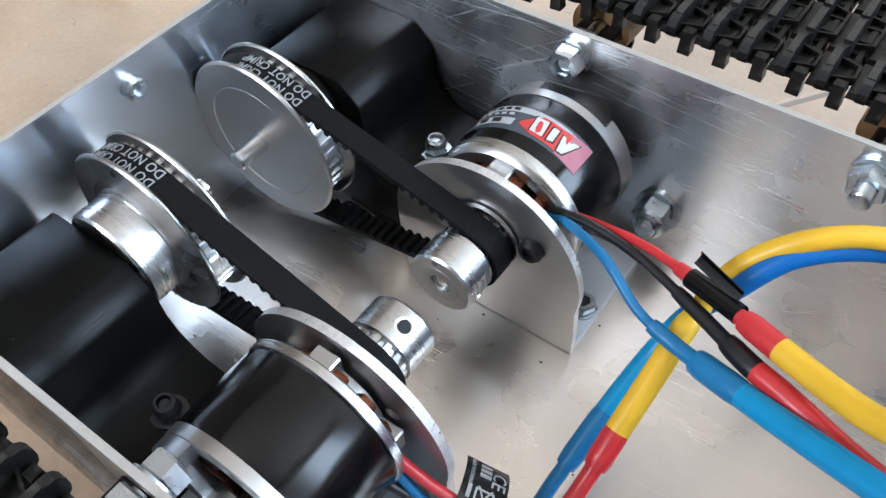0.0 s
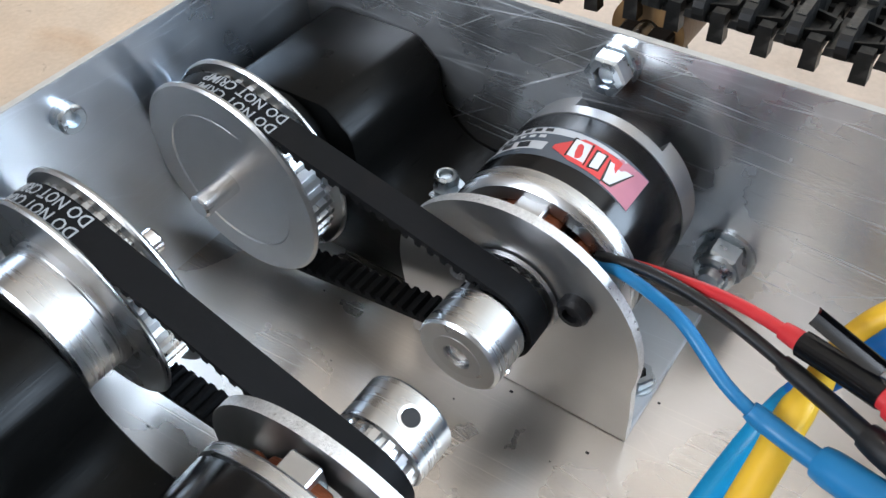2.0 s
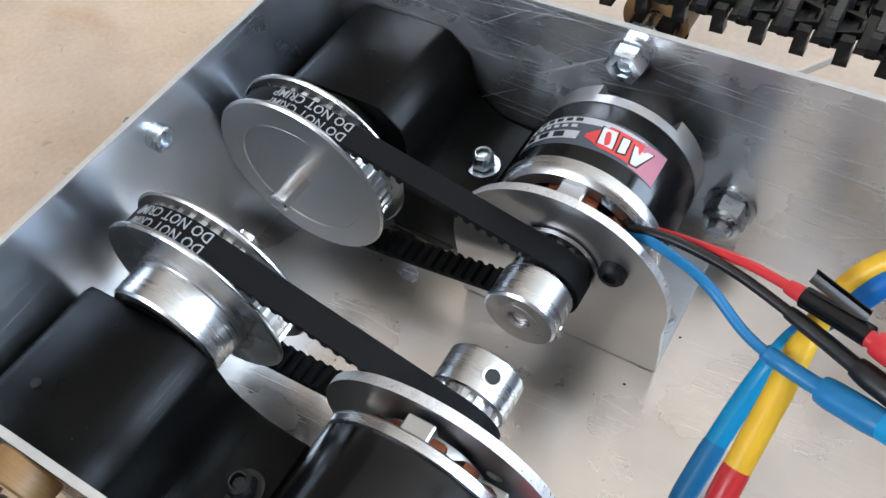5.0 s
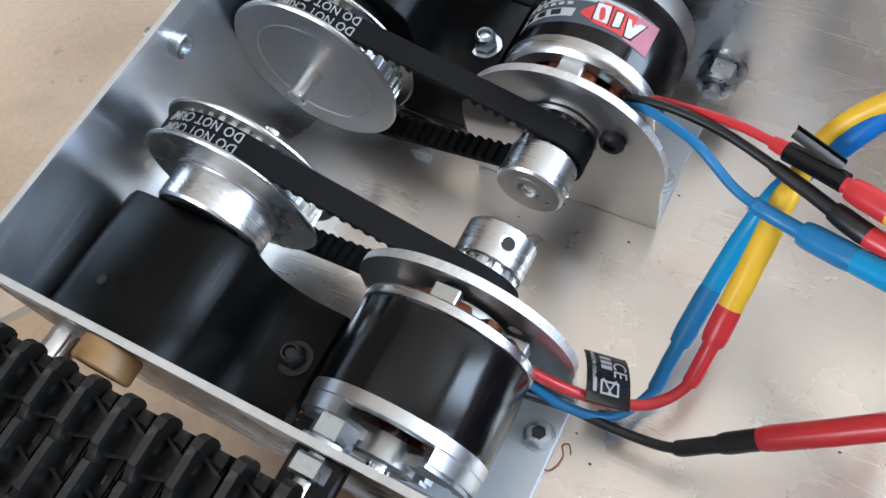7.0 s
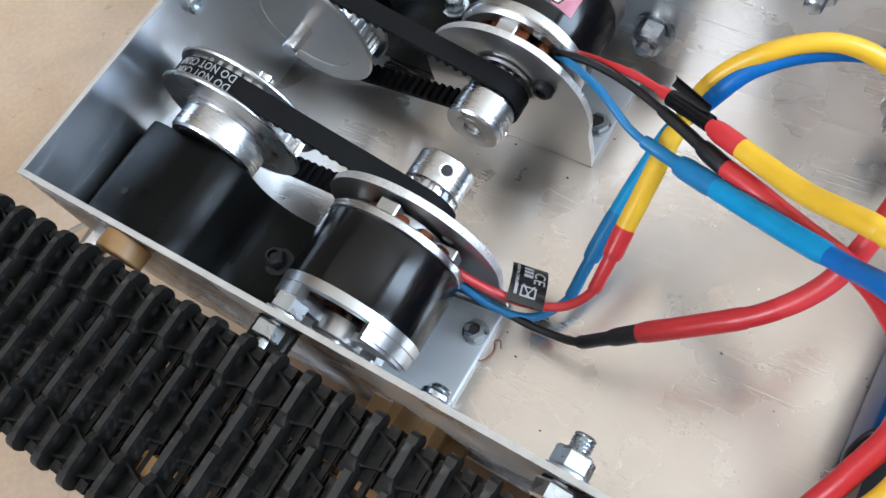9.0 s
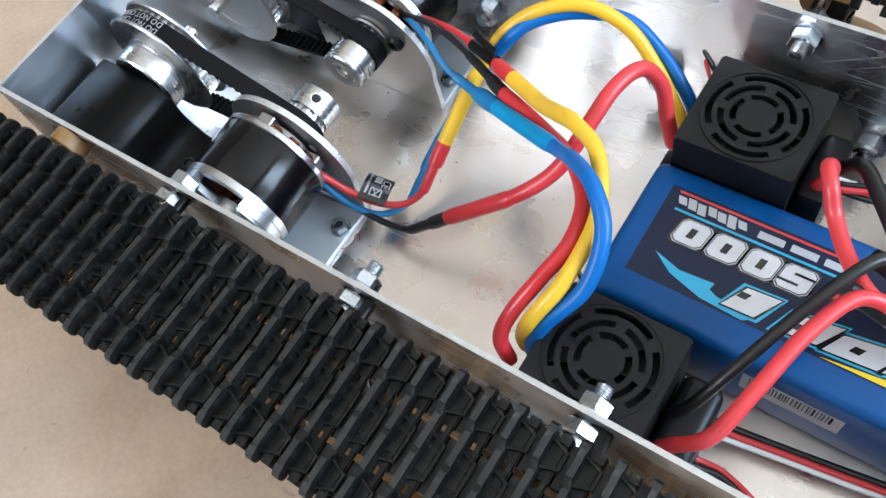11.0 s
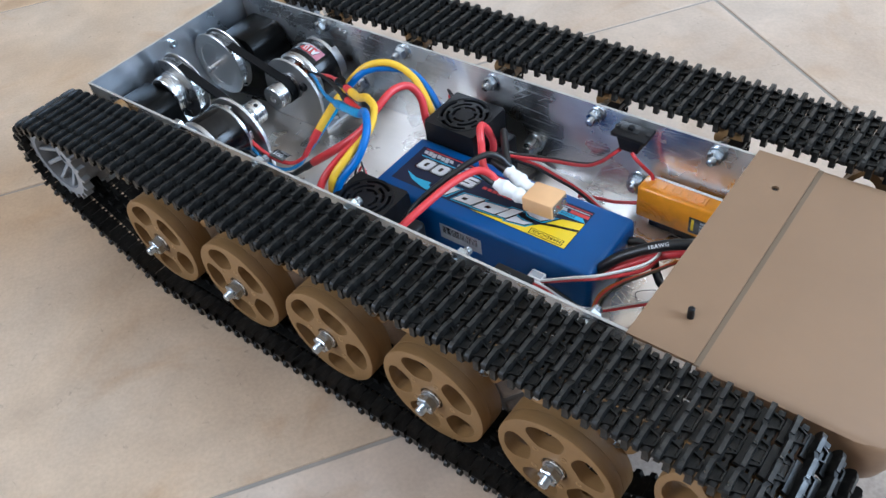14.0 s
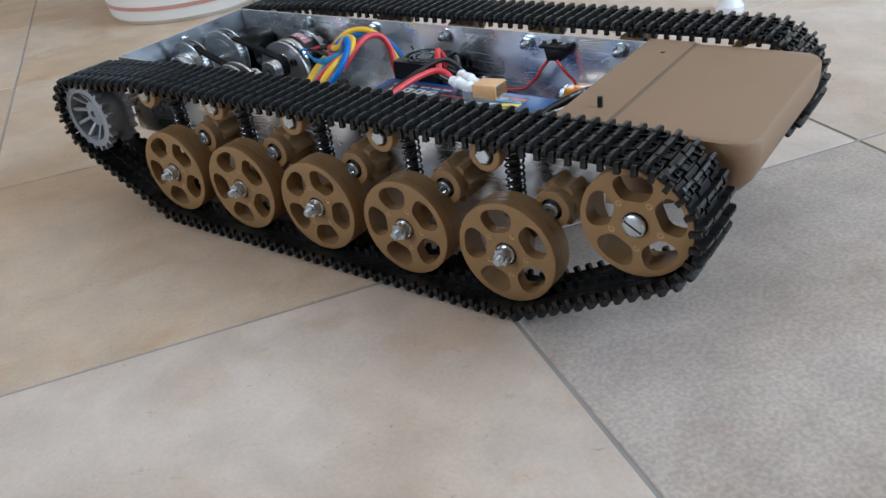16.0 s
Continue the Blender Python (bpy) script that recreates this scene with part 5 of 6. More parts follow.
def speed_controller(x0, x1, y0, y1, top, tail):
    cx, cy = (x0 + x1) / 2, (y0 + y1) / 2
    e = thing("speed_controller", cx, cy, DECK, "black motor speed controller with a ribbed cooling fan grille on top", "speed controller", "speed controllers")
    hx, hy = (x1 - x0) / 2, (y1 - y0) / 2
    H = top - DECK
    bm = B(); block(bm, (-hx - 2, -hy, 0), (hx + 3, hy, 15), 1.2, 2); part("base", bm, BLACK_CASE, e)
    bm = B(); block(bm, (-hx + 1, -hy + 1, 15), (hx - 1, hy - 1, 18.5), 0.6, 1); part("heat_sink", bm, BLACK_DARK, e)
    # fan frame: four walls, floor and slotted lid
    bm = B()
    for lo, hi in (((-hx, -hy, 18), (-hx + 1.6, hy, H - 1.4)), ((hx - 1.6, -hy, 18), (hx, hy, H - 1.4)), ((-hx + 1.6, -hy, 18), (hx - 1.6, -hy + 1.6, H - 1.4)), ((-hx + 1.6, hy - 1.6, 18), (hx - 1.6, hy, H - 1.4))):
        block(bm, lo, hi)
    part("fan_frame", bm, BLACK_CASE, e)
    holes = []
    for r0, r1, off, half in ((5.4, 7.2, 0, 35), (8.7, 10.5, 45, 36), (12.0, 13.8, 0, 37)):
        holes += [slot_pts(r0, r1, off + 90 * k - half, off + 90 * k + half, 9) for k in range(4)]
    bm = B()
    c = 0.8
    plate(bm, [(-hx + c, -hy), (hx - c, -hy), (hx, -hy + c), (hx, hy - c), (hx - c, hy), (-hx + c, hy), (-hx, hy - c), (-hx, -hy + c)], holes, H - 1.4, H, "z")
    grille = part("fan_grille", bm, BLACK_CASE, e, "slotted round grille")
    bm = B(); lathe(bm, [(14.6, H - 0.1), (15.3, H - 0.1), (15.2, H + 0.35), (14.7, H + 0.35)], "z", 48); part("grille_ring", bm, BLACK_CASE, grille)
    bm = B(); rod(bm, 5.0, H - 7, H - 2.4, "z", seg=24); hub = part("fan_hub", bm, BLACK_DARK, e)
    for k in range(7):
        bm = B(); block(bm, (4.5, -0.4, H - 7), (13.5, 0.4, H - 3), 0, 1, Matrix.Rotation(2 * math.pi * k / 7, 4, "Z")); part("fan_blade", bm, BLACK_DARK, hub)
    bm = B(); block(bm, (-hx + 1.6, -hy + 1.6, H - 9), (hx - 1.6, hy - 1.6, H - 8)); part("fan_floor", bm, BLACK_DARK, e)
    if tail:
        bm = B(); block(bm, (hx + 1, -hy + 4, 4), (hx + 12, hy - 3, 30), 3.0, 3); part("end_cap", bm, BLACK_CASE, e)
    else:
        bm = B(); block(bm, (hx + 0.5, -hy + 6, 4), (hx + 9, hy - 2, 29), 2.0, 2); part("end_cap", bm, BLACK_CASE, e)
        bm = B(); block(bm, (-hx - 4.5, -hy + 2, 10), (-hx - 0.5, -hy + 9, 22), 0.8, 2); part("plug_socket", bm, BLACK_CASE, e)
speed_controller(112.5, 146.0, 20.8, 52.5, 90.0, False)
speed_controller(109.5, 143.0, -61.5, -31.0, 90.0, True)

def lead(name, label, pieces, cat="wire", group=""):
    """A cable of several sheath pieces: (part name, material, radius, points)."""
    p0 = pieces[0][3][0]
    t = thing(name, *p0, label, cat, group)
    for pname, mat, r, pts in pieces:
        bm = B(); wire(bm, [tuple(a - b for a, b in zip(q, p0)) for q in pts], r)
        part(pname, bm, mat, t)
    return t
def sheathed(name, label, pts, pieces, group):
    """A cable along one line of points, cut into sheath pieces: (part name, material, radius, from, to) in shares of the line."""
    t = thing(name, *pts[0], label, "wire", group)
    path = [p - Vector(pts[0]) for p in smooth_path(pts, 12)]
    n = len(path) - 1
    for pname, mat, r, f0, f1 in pieces:
        seg = path[max(0, round(f0 * n) - 1):round(f1 * n) + 2]
        soft = 1.5 / max(1, len(seg) - 1)
        bm = B(); sweep(bm, seg, (lambda f, r=r, soft=soft: r * (1 - 0.12 * max(0, 1 - min(f, 1 - f) / soft))), 16)
        part(pname, bm, mat, t)
    return t
PH = "motor phase cables"
sheathed("motor_cable", "blue motor lead with light blue heat shrink and thick blue cable",
    [(12, 30, 83.7), (19.9, 25.7, 88), (30, 19.4, 91.8), (39.8, 14.6, 88.6), (48, 12.9, 86.8), (59.6, 8.8, 89.5), (76.1, 2, 95.8), (90.6, -4.3, 102.8), (99, -10.4, 111.8), (109.1, -18.3, 117.7), (116.2, -27, 114.4), (117, -37.6, 105.5), (110.6, -45.8, 94.9), (107.4, -49.1, 84.5), (107.9, -50, 77.8)],
    [("thin_lead", BLUE_LEAD, 1.0, 0, 0.25), ("heat_shrink_end", BLUE_LEAD, 1.6, 0.25, 0.33), ("heat_shrink_collar", BLUE_LEAD, 2.65, 0.325, 0.37), ("heat_shrink", BLUE_SHRINK, 2.45, 0.37, 0.485), ("thick_cable", BLUE_SOFT, 2.1, 0.48, 1)], PH)
sheathed("motor_cable", "red motor lead with heat shrink and thick yellow cable",
    [(13.6, 34.2, 80.9), (23.9, 30.4, 86.8), (35.5, 26.6, 91.6), (47.8, 21.8, 94.4), (60.6, 16.2, 96.8), (71, 11.4, 99.2), (80, 6.2, 103.5), (87.3, 2.2, 108.8), (95, -1.5, 113), (104.2, -7.2, 113), (111.5, -21, 110.3), (112, -37.8, 106.6), (107.5, -47.5, 97.3), (104.2, -48.5, 84.8), (104.9, -48.9, 77.7)],
    [("thin_lead", RED_SHRINK, 0.95, 0, 0.2), ("heat_shrink_end", RED_SHRINK, 1.5, 0.19, 0.28), ("heat_shrink_collar", RED_SHRINK, 2.35, 0.275, 0.315), ("yellow_shrink", YELLOW_SOFT, 2.35, 0.31, 0.56), ("thick_cable", YELLOW_SOFT, 2.1, 0.555, 1)], PH)
sheathed("motor_cable", "black motor lead with sleeve and thick red cable",
    [(12, 29.7, 85.4), (22.1, 28.1, 88.4), (34.7, 24.9, 89.8), (48.9, 18.8, 91), (61.3, 12.3, 92.8), (68.7, 9.4, 93.7), (80.7, 4.6, 94.5), (91, -1.8, 99.5), (99.1, -8.8, 103.7), (106.1, -18.5, 106.9), (108.4, -29.7, 107.2), (105.5, -39.4, 102.9), (101.9, -48.3, 96), (100.9, -53.6, 88.9), (104.3, -55.5, 81)],
    [("thin_lead", BLACK_SOFT, 1.0, 0, 0.2), ("sleeve", BLACK_SOFT, 1.45, 0.195, 0.265), ("sleeve_collar", BLACK_SOFT, 2.1, 0.26, 0.305), ("heat_shrink", RED_SHRINK, 2.1, 0.3, 0.47), ("thick_cable", RED_SHRINK, 2.1, 0.465, 1)], PH)
sheathed("motor_cable", "red motor lead and thick yellow cable in a high arch",
    [(14.9, -29.6, 73.9), (23.8, -27.7, 66.1), (31.8, -25.3, 61.3), (39.5, -21.6, 59.9), (44.4, -16.4, 62.5), (45.7, -10.7, 67.1), (46.6, -1.7, 73.8), (47.8, 10.6, 81.8), (48.6, 19.8, 86.7), (52, 29.8, 94.4), (61.5, 36, 102.4), (73.4, 42.6, 103), (85.7, 45.2, 96.6), (95.7, 42.9, 87.8), (105, 37.2, 81.7), (110.9, 33.7, 75.9)],
    [("thin_lead", RED_SHRINK, 1.2, 0, 0.29), ("heat_shrink_end", RED_SHRINK, 1.75, 0.285, 0.365), ("heat_shrink_collar", RED_SHRINK, 2.55, 0.36, 0.4), ("yellow_shrink", YELLOW_SOFT, 2.45, 0.395, 0.53), ("thick_cable", YELLOW_SOFT, 2.1, 0.525, 1)], PH)
sheathed("motor_cable", "blue motor lead and thick blue cable in a high arch",
    [(15.1, -30.3, 70), (23.8, -29.7, 60.9), (32.9, -26.5, 55.9), (38.2, -18.2, 54.4), (39.7, -9.7, 59.5), (42.1, 5.3, 69.3), (44.4, 15.7, 76.1), (47.4, 21.7, 84.3), (52.6, 25.9, 91.6), (59.6, 33.3, 98.8), (70.9, 41.9, 99.7), (84.1, 48.1, 96.1), (95.6, 47.3, 88.4), (105.7, 43.2, 80.9), (111.6, 40, 75)],
    [("thin_lead", BLUE_LEAD, 1.1, 0, 0.235), ("heat_shrink_end", BLUE_LEAD, 1.6, 0.23, 0.31), ("heat_shrink_collar", BLUE_LEAD, 2.35, 0.305, 0.345), ("heat_shrink", BLUE_SHRINK, 2.15, 0.34, 0.5), ("thick_cable", BLUE_SOFT, 2.1, 0.495, 1)], PH)
sheathed("motor_cable", "black motor lead and thick red cable rising in an arch",
    [(15, -32.8, 67.7), (24.9, -29.2, 59.1), (35.6, -28.5, 56.4), (45.8, -28, 58.7), (52.3, -25.7, 63.1), (60.9, -22, 69.7), (71.3, -17.8, 77.5), (82.8, -12.4, 86.4), (90.6, -4.8, 94.0), (94.2, 5.1, 102.8), (96.3, 17.3, 107.4), (99.2, 27.5, 104.8), (103.8, 30.6, 96), (107.1, 28.3, 85.9), (110.5, 26.5, 76.8)],
    [("thin_lead", BLACK_SOFT, 1.1, 0, 0.235), ("sleeve", BLACK_SOFT, 1.7, 0.23, 0.315), ("sleeve_collar", BLACK_SOFT, 2.2, 0.31, 0.36), ("heat_shrink", RED_SHRINK, 2.5, 0.355, 0.475), ("heat_shrink_end", RED_SHRINK, 2.25, 0.47, 0.515), ("thick_cable", RED_SOFT, 2.25, 0.51, 1)], PH)
tape = thing("tape_wrap", 51.0, 20.6, 95.0, "black insulating tape wrapped round a lead, one end loose", "tape")
bm = B(); wire(bm, [(-5.5, 2.1, -1.1), (0, 0, 0), (5.5, -2.3, 1.1)], 1.95, 12); part("wrap", bm, BLACK_GLOSS, tape)
bm = B()
curl = [(0.6, 2.1), (1.4, 2.6), (1.9, 3.3), (1.9, 4.1), (1.6, 4.7)]
plate(bm, curl + [(y - 0.3, z + 0.12) for y, z in curl[::-1]], [], -6.5, 4.0, "x"); lay(bm, Matrix.Rotation(radians(-23), 4, "Z")); part("loose_end", bm, BLACK_GLOSS, tape)
# maker's tag folded over the near motor leads
tag = thing("wire_tag", 29.5, -20, 62, "black printed cable tag with white marks folded over the leads", "tag")
def on_tag(bm):
    """Bends a flat sheet (x across, y along, z out) over the leads."""
    ex, ey = Vector((8.2, 2.3, -3.2)).normalized(), Vector((-5.6, 12.6, -6.6)).normalized()
    ez = ex.cross(ey).normalized()
    for v in bm.verts:
        x, y, z = v.co
        v.co = ex * x + ey * y + ez * (z - 0.035 * y * y * (1 if y > 0 else 0.6))
    return bm
def sheet_piece(x0, x1, y0, y1, z, n=8):
    bm = B()
    rows = [[bm.verts.new((x, y0 + (y1 - y0) * k / n, h)) for x, h in ((x0, z), (x1, z), (x1, z - 0.3), (x0, z - 0.3))] for k in range(n + 1)]
    for a, b in zip(rows, rows[1:]):
        for k in range(4):
            bm.faces.new((a[k], a[(k + 1) % 4], b[(k + 1) % 4], b[k]))
    bm.faces.new(rows[0]); bm.faces.new(rows[-1])
    return on_tag(bm)
ts = part("tag_sheet", sheet_piece(-4.7, 4.7, -8.0, 6.4, 0.5), LABEL_BLACK, tag)
def tag_word(name, text, x, y, size):
    bm = letters(text, size, 0.05, 0, 0.02); lay(bm, Matrix.Translation((x, y, 0.55)) @ Matrix.Rotation(radians(-90), 4, "Z")); part(name, on_tag(bm), LABEL_GREY, ts)
tag_word("approval_mark", "CE", 2.4, 1.4, 4.2)
tag_word("maker_print", "MADE IN CHINA", -3.2, 1.6, 1.15)
for k in range(3):
    part("print_bar", sheet_piece(-1.6, 0.8, 3.9 - 1.6 * k, 5.0 - 1.6 * k, 0.62, 2), LABEL_GREY, ts)
part("print_bar", sheet_piece(-3.4, -2.6, -5.6, -2.4, 0.62, 3), LABEL_GREY, ts)
for x0, x1, y0, y1 in ((-1.8, 2.2, -2.9, -2.5), (-1.8, -1.4, -5.4, -2.9), (1.8, 2.2, -5.4, -2.9), (-1.8, 2.2, -5.8, -5.4)):
    part("bin_outline", sheet_piece(x0, x1, y0, y1, 0.62, 2), LABEL_GREY, ts)

for sg in (-1, 1):
    bm = letters("/", 5.2, 0.05, 0.25, 0.01)
    lay(bm, Matrix.Translation((0.2, -4.1, 0.6)) @ Matrix.Diagonal((sg, 1, 1, 1))); part("bin_cross", on_tag(bm), LABEL_GREY, ts)

# ---- battery connector and its cables ----
conn = thing("battery_connector", 205, 0, 88, "tan plastic two-pole battery connector with white heat shrink tails", "connector")
CM = Matrix.Rotation(radians(-3), 4, "Y")
bm = B(); block(bm, (-8.8, -7.2, -4.4), (8.8, 7.2, 4.4), 1.0, 2); lay(bm, CM); shell = part("shell", bm, CONNECTOR, conn)
bm = B(); block(bm, (8.6, -6.2, -3.4), (8.95, 6.2, 3.4), 0.1, 1); lay(bm, CM); part("socket_face", bm, TAN_DARK, shell)
for y in (-3.4, 3.4):
    bm = B(); lathe(bm, [(1.6, 0), (2.5, 0), (2.5, 0.5), (1.6, 0.5)], "x", 18, (8.9, y, 0)); lay(bm, CM); part("contact", bm, STEEL, shell)
    bm = B(); k = 1 if y > 0 else -1
    wire(bm, [(-8.2, y, 0), (-14, y + 0.6 * k, 1.2), (-20, y + 1.5 * k, 3.2), (-25.5, y + 2.2 * k, 5.0)], lambda f, k=k: 3.05 + 0.7 * math.sin(3.0 * f) + 0.42 * math.sin(13 * f + 1.2 * k) + 0.16 * math.sin(29 * f), 16); part("heat_shrink", bm, WHITE_PLASTIC, conn, "wrinkled white heat shrink")
PW = "battery cables"
for k, end in ((-1, (-36.5, -5.2, 8.8)), (1, (-34.5, 5.6, 8.2))):
    bm = B(); wire(bm, [(-25.0, 5.5 * k, 4.9), (-29, 5.5 * k, 6.0), end], lambda f: 2.75 - 0.35 * f, 14); part("black_sleeve", bm, BLACK_SOFT, conn, "short black heat shrink sleeve")
lead("power_cable", "thick red silicone cable looping up from a speed controller", [("sheath", RED_SOFT, 2.05, [(150, 33, 73), (153, 30, 84), (153, 26, 95), (152.5, 22, 100.5), (155, 17, 100.5), (159, 12, 96), (165, 4, 95.5), (172, -3, 96), (180, -5, 93)])], group=PW)
lead("power_cable", "thick red silicone cable rising from the other speed controller", [("sheath", RED_SOFT, 2.0, [(145, -55, 72), (150, -54.5, 82), (156.5, -51, 90.5), (160.5, -38, 95), (164.5, -22, 98), (170, -9, 99), (176, -5, 97), (181, -5.5, 93)])], group=PW)
lead("power_cable", "thick black silicone cable running up to the connector", [("sheath", BLACK_SOFT, 2.05, [(151, 39, 72), (156, 36, 84), (160, 31, 93), (166, 23, 95), (173, 14, 95.5), (180, 6, 94)])], group=PW)
lead("power_cable", "black silicone cable arching across the battery", [("sheath", BLACK_SOFT, 1.6, [(144, -47, 72), (149, -44, 83), (154, -35, 92), (160, -21, 98), (166, -8, 102), (171, 1, 103), (176, 5, 100), (181, 6, 95)])], group=PW)
BATTERY_LEAD_START = (243, -14, 71)
battery_lead = lead("power_cable", "thick black battery cable leaving the case end", [("sheath", BLACK_SOFT, 2.6, [(243, -14, 71), (246.5, -15.5, 76.5), (251.5, -13.2, 82.5), (257, -10, 86.5), (265, -6.2, 91), (274, -3, 95), (286, 2, 97), (300, 8, 97)])], group=PW)
lead("power_cable", "thick red battery cable leaving the case end", [("sheath", RED_SOFT, 2.3, [(243, -13, 66), (248, -14.6, 71.5), (253.5, -12.2, 77), (259, -9.2, 80.2), (266.5, -5.0, 84.5), (276, -0.5, 88.6), (288, 5, 90), (300, 8, 89.5)])], group=PW)
lead("power_cable", "black balance cable at the battery end", [("sheath", BLACK_SOFT, 2.2, [(246, 12, 70), (252, 14, 70), (259, 13, 64), (264, 9, 58), (272, 4, 58), (300, 2, 62)])], group=PW)

ax = (Vector((274, -3, 95)) - Vector((263, -7.2, 89.9))).normalized()
oz = (Vector((0.25, -0.55, 0.8)) - ax * ax.dot(Vector((0.25, -0.55, 0.8)))).normalized()
bm = letters("10AWG", 2.7, 0.06, 0, 0.01, 1.15)
lay(bm, Matrix.Translation(Vector((269.5, -4.7, 93.1)) + oz * 2.62 - Vector(BATTERY_LEAD_START)) @ Matrix((ax, oz.cross(ax), oz)).transposed().to_4x4())
part("gauge_print", bm, LABEL_WHITE, battery_lead, "white printed wire gauge")

# ---- thin leads ----
TL = "thin signal leads"
def thin(mat, label, pts, r=0.85):
    lead("signal_lead", label, [("strand", mat, r, pts)], group=TL)
for k, (mat, nm) in enumerate(((WHITE_PLASTIC, "white"), (RED_SOFT, "red"), (BLACK_SOFT, "black"))):
    d = (k - 1) * 1.7
    run = [(145, -40 + d, 58 + k), (158, -37.5 + d, 54 + 0.6 * k), (173, -35 + d, 53), (192, -32.5 + d, 53.5), (206, -31 + d, 56), (215, -30.5 + d, 64)]
    if nm == "black":
        run += [(224, -29.2, 64), (234, -28.6, 60), (243, -27.6, 56.6), (250, -22.4, 54.8), (261, -14.2, 56.6), (268.5, -9.6, 58.6), (280, -3, 61), (300, 4, 64)]
    else:
        run += [(224, -31.2 + d / 4, 69.6 - k), (238.5, -29.2, 77.4 - 1.4 * k), (250.3, -27.2, 83.5 - 1.7 * k), (261.0, -21.2, 87.8 - 3.0 * k), (267.6, -14.8, 89.6 - 3.4 * k), (269.8, -8.4, 89.6 - 2.6 * k), (269.2, -1, 87 - 2.0 * k), (272, 6, 82 - k), (284, 10, 76)]
    thin(mat, f"thin {nm} signal lead along the battery flank", run, 0.75 if nm == "white" else 0.95)
for k, (mat, nm) in enumerate(((WHITE_PLASTIC, "white"), (RED_SOFT, "red"))):
    thin(mat, f"thin {nm} servo lead sagging past the battery corner", [(206, -39.5, 66 - k), (214.6, -36.4, 71 - 1.2 * k), (225, -33.2, 67.6 - 1.3 * k), (234.4, -31.0, 61.8 - 1.4 * k), (243, -28.2, 58.0 - 1.5 * k), (250.4, -22.8, 56.2 - 1.5 * k), (261.2, -14.8, 58 - 1.5 * k), (268.5, -10.2, 60 - 1.5 * k), (280, -3, 62.5 - 1.5 * k), (300, 4, 66 - 1.5 * k)], 0.6 + 0.45 * k)
for k, (mat, nm) in enumerate(((RED_SOFT, "red"), (BLACK_SOFT, "black"))):
    d = k * 1.8
    thin(mat, f"thin {nm} lead from controller to switch", [(148, 34 + d, 72), (158, 37 + d, 71.5), (168, 42 + d, 70 + 0.4 * k), (179, 48.5 + d, 68), (189, 53.5 + d, 66), (198, 56 + d, 67), (207, 54 + d, 75), (214, 51 + d, 84), (219, 51 + d, 90)], 0.95)
for k, (mat, nm) in enumerate(((WHITE_PLASTIC, "white"), (RED_SOFT, "red"), (BLACK_SOFT, "black"))):
    d = 1.5 * k
    thin(mat, f"thin {nm} receiver lead crossing the hull floor", [(149, 39 - d, 72), (162, 41 - d, 70 - 0.6 * k), (173, 45 - d, 66.4 - 0.6 * k), (184.5, 46.2 - d, 62.6 - 0.6 * k), (194, 47 - d, 58.6), (202, 47.4 - d, 55), (210, 46.5 - d, 51.4), (222, 43 - d, 49.4), (232, 41 - d, 49)])
thin(RED_SOFT, "thin red switch lead down to the receiver", [(226, 50.5, 91), (229, 50.5, 87.5), (232, 54, 81), (235.5, 56, 76), (237, 56, 72)], 1.0)
thin(RED_SOFT, "thin red lead looping to the receiver", [(196, 49, 49), (207, 49.5, 52), (217, 48.6, 54.7), (225, 49, 57.3), (234, 50.5, 60)], 1.0)
thin(RED_SOFT, "thin red fan lead beside the grille", [(118, 52.5, 70), (110, 53, 82), (108.5, 50, 88), (112, 46, 86)], 0.6)
thin(BLACK_SOFT, "thin black fan lead beside the grille", [(117, 54, 70), (108.5, 54, 84), (107.5, 50.5, 91), (112, 48, 88)], 0.6)
thin(RED_SOFT, "thin red fan lead by the battery", [(109, -33, 72), (107, -31, 84), (109, -28.5, 91), (113, -30, 88)], 0.6)
thin(BLACK_SOFT, "thin black fan lead by the battery", [(109, -34, 72), (106, -32, 86), (108, -28, 93.5), (113, -31, 89)], 0.6)
thin(RED_SOFT, "thin red fan lead on the hull floor", [(146, -48, 56), (154, -47, 51), (162, -46, 49), (172, -49, 49), (180, -54, 49.5)])
thin(BLACK_SOFT, "thin black fan lead on the hull floor", [(146, -50, 56), (155, -49, 51), (163, -47.6, 49), (173, -51, 49), (181, -56, 49.5)])
for k, (mat, nm) in enumerate(((ORANGE_LEAD, "orange"), (RED_SOFT, "red"), (TAN_DARK, "brown"))):
    d = 1.7 * k
    thin(mat, f"thin {nm} servo lead curling on the floor", [(249.5 + 0.4 * d, -36, 49.5), (248.6 + 0.4 * d, -30.5, 52.5), (247.6 + 0.5 * d, -25.5, 58), (248.6 + 0.6 * d, -19 - 0.3 * d, 63.2), (254.8 + 0.3 * d, -11.6 - 0.4 * d, 67.6), (262.9, -4.6 - 0.4 * d, 70.8), (269.2, 1.6 - 0.4 * d, 73.6), (276, 7, 77 - 0.4 * d), (290, 12, 78)], 0.7)
thin(TAN_DARK, "hair-thin brown antenna wire curled on the floor", [(222, -50, 48), (232, -46, 49), (244, -44, 48.5), (256, -38, 49), (262, -30, 50), (258, -26, 52)], 0.35)
thin(TAN_DARK, "fine brown wire bowing across the bare floor", [(263.6, -3, 49.5), (265.2, -6.8, 49), (266, -10.3, 48.6), (265.4, -17.6, 48.6), (263.5, -23.6, 48.6), (259, -31, 48.8)], 0.35)
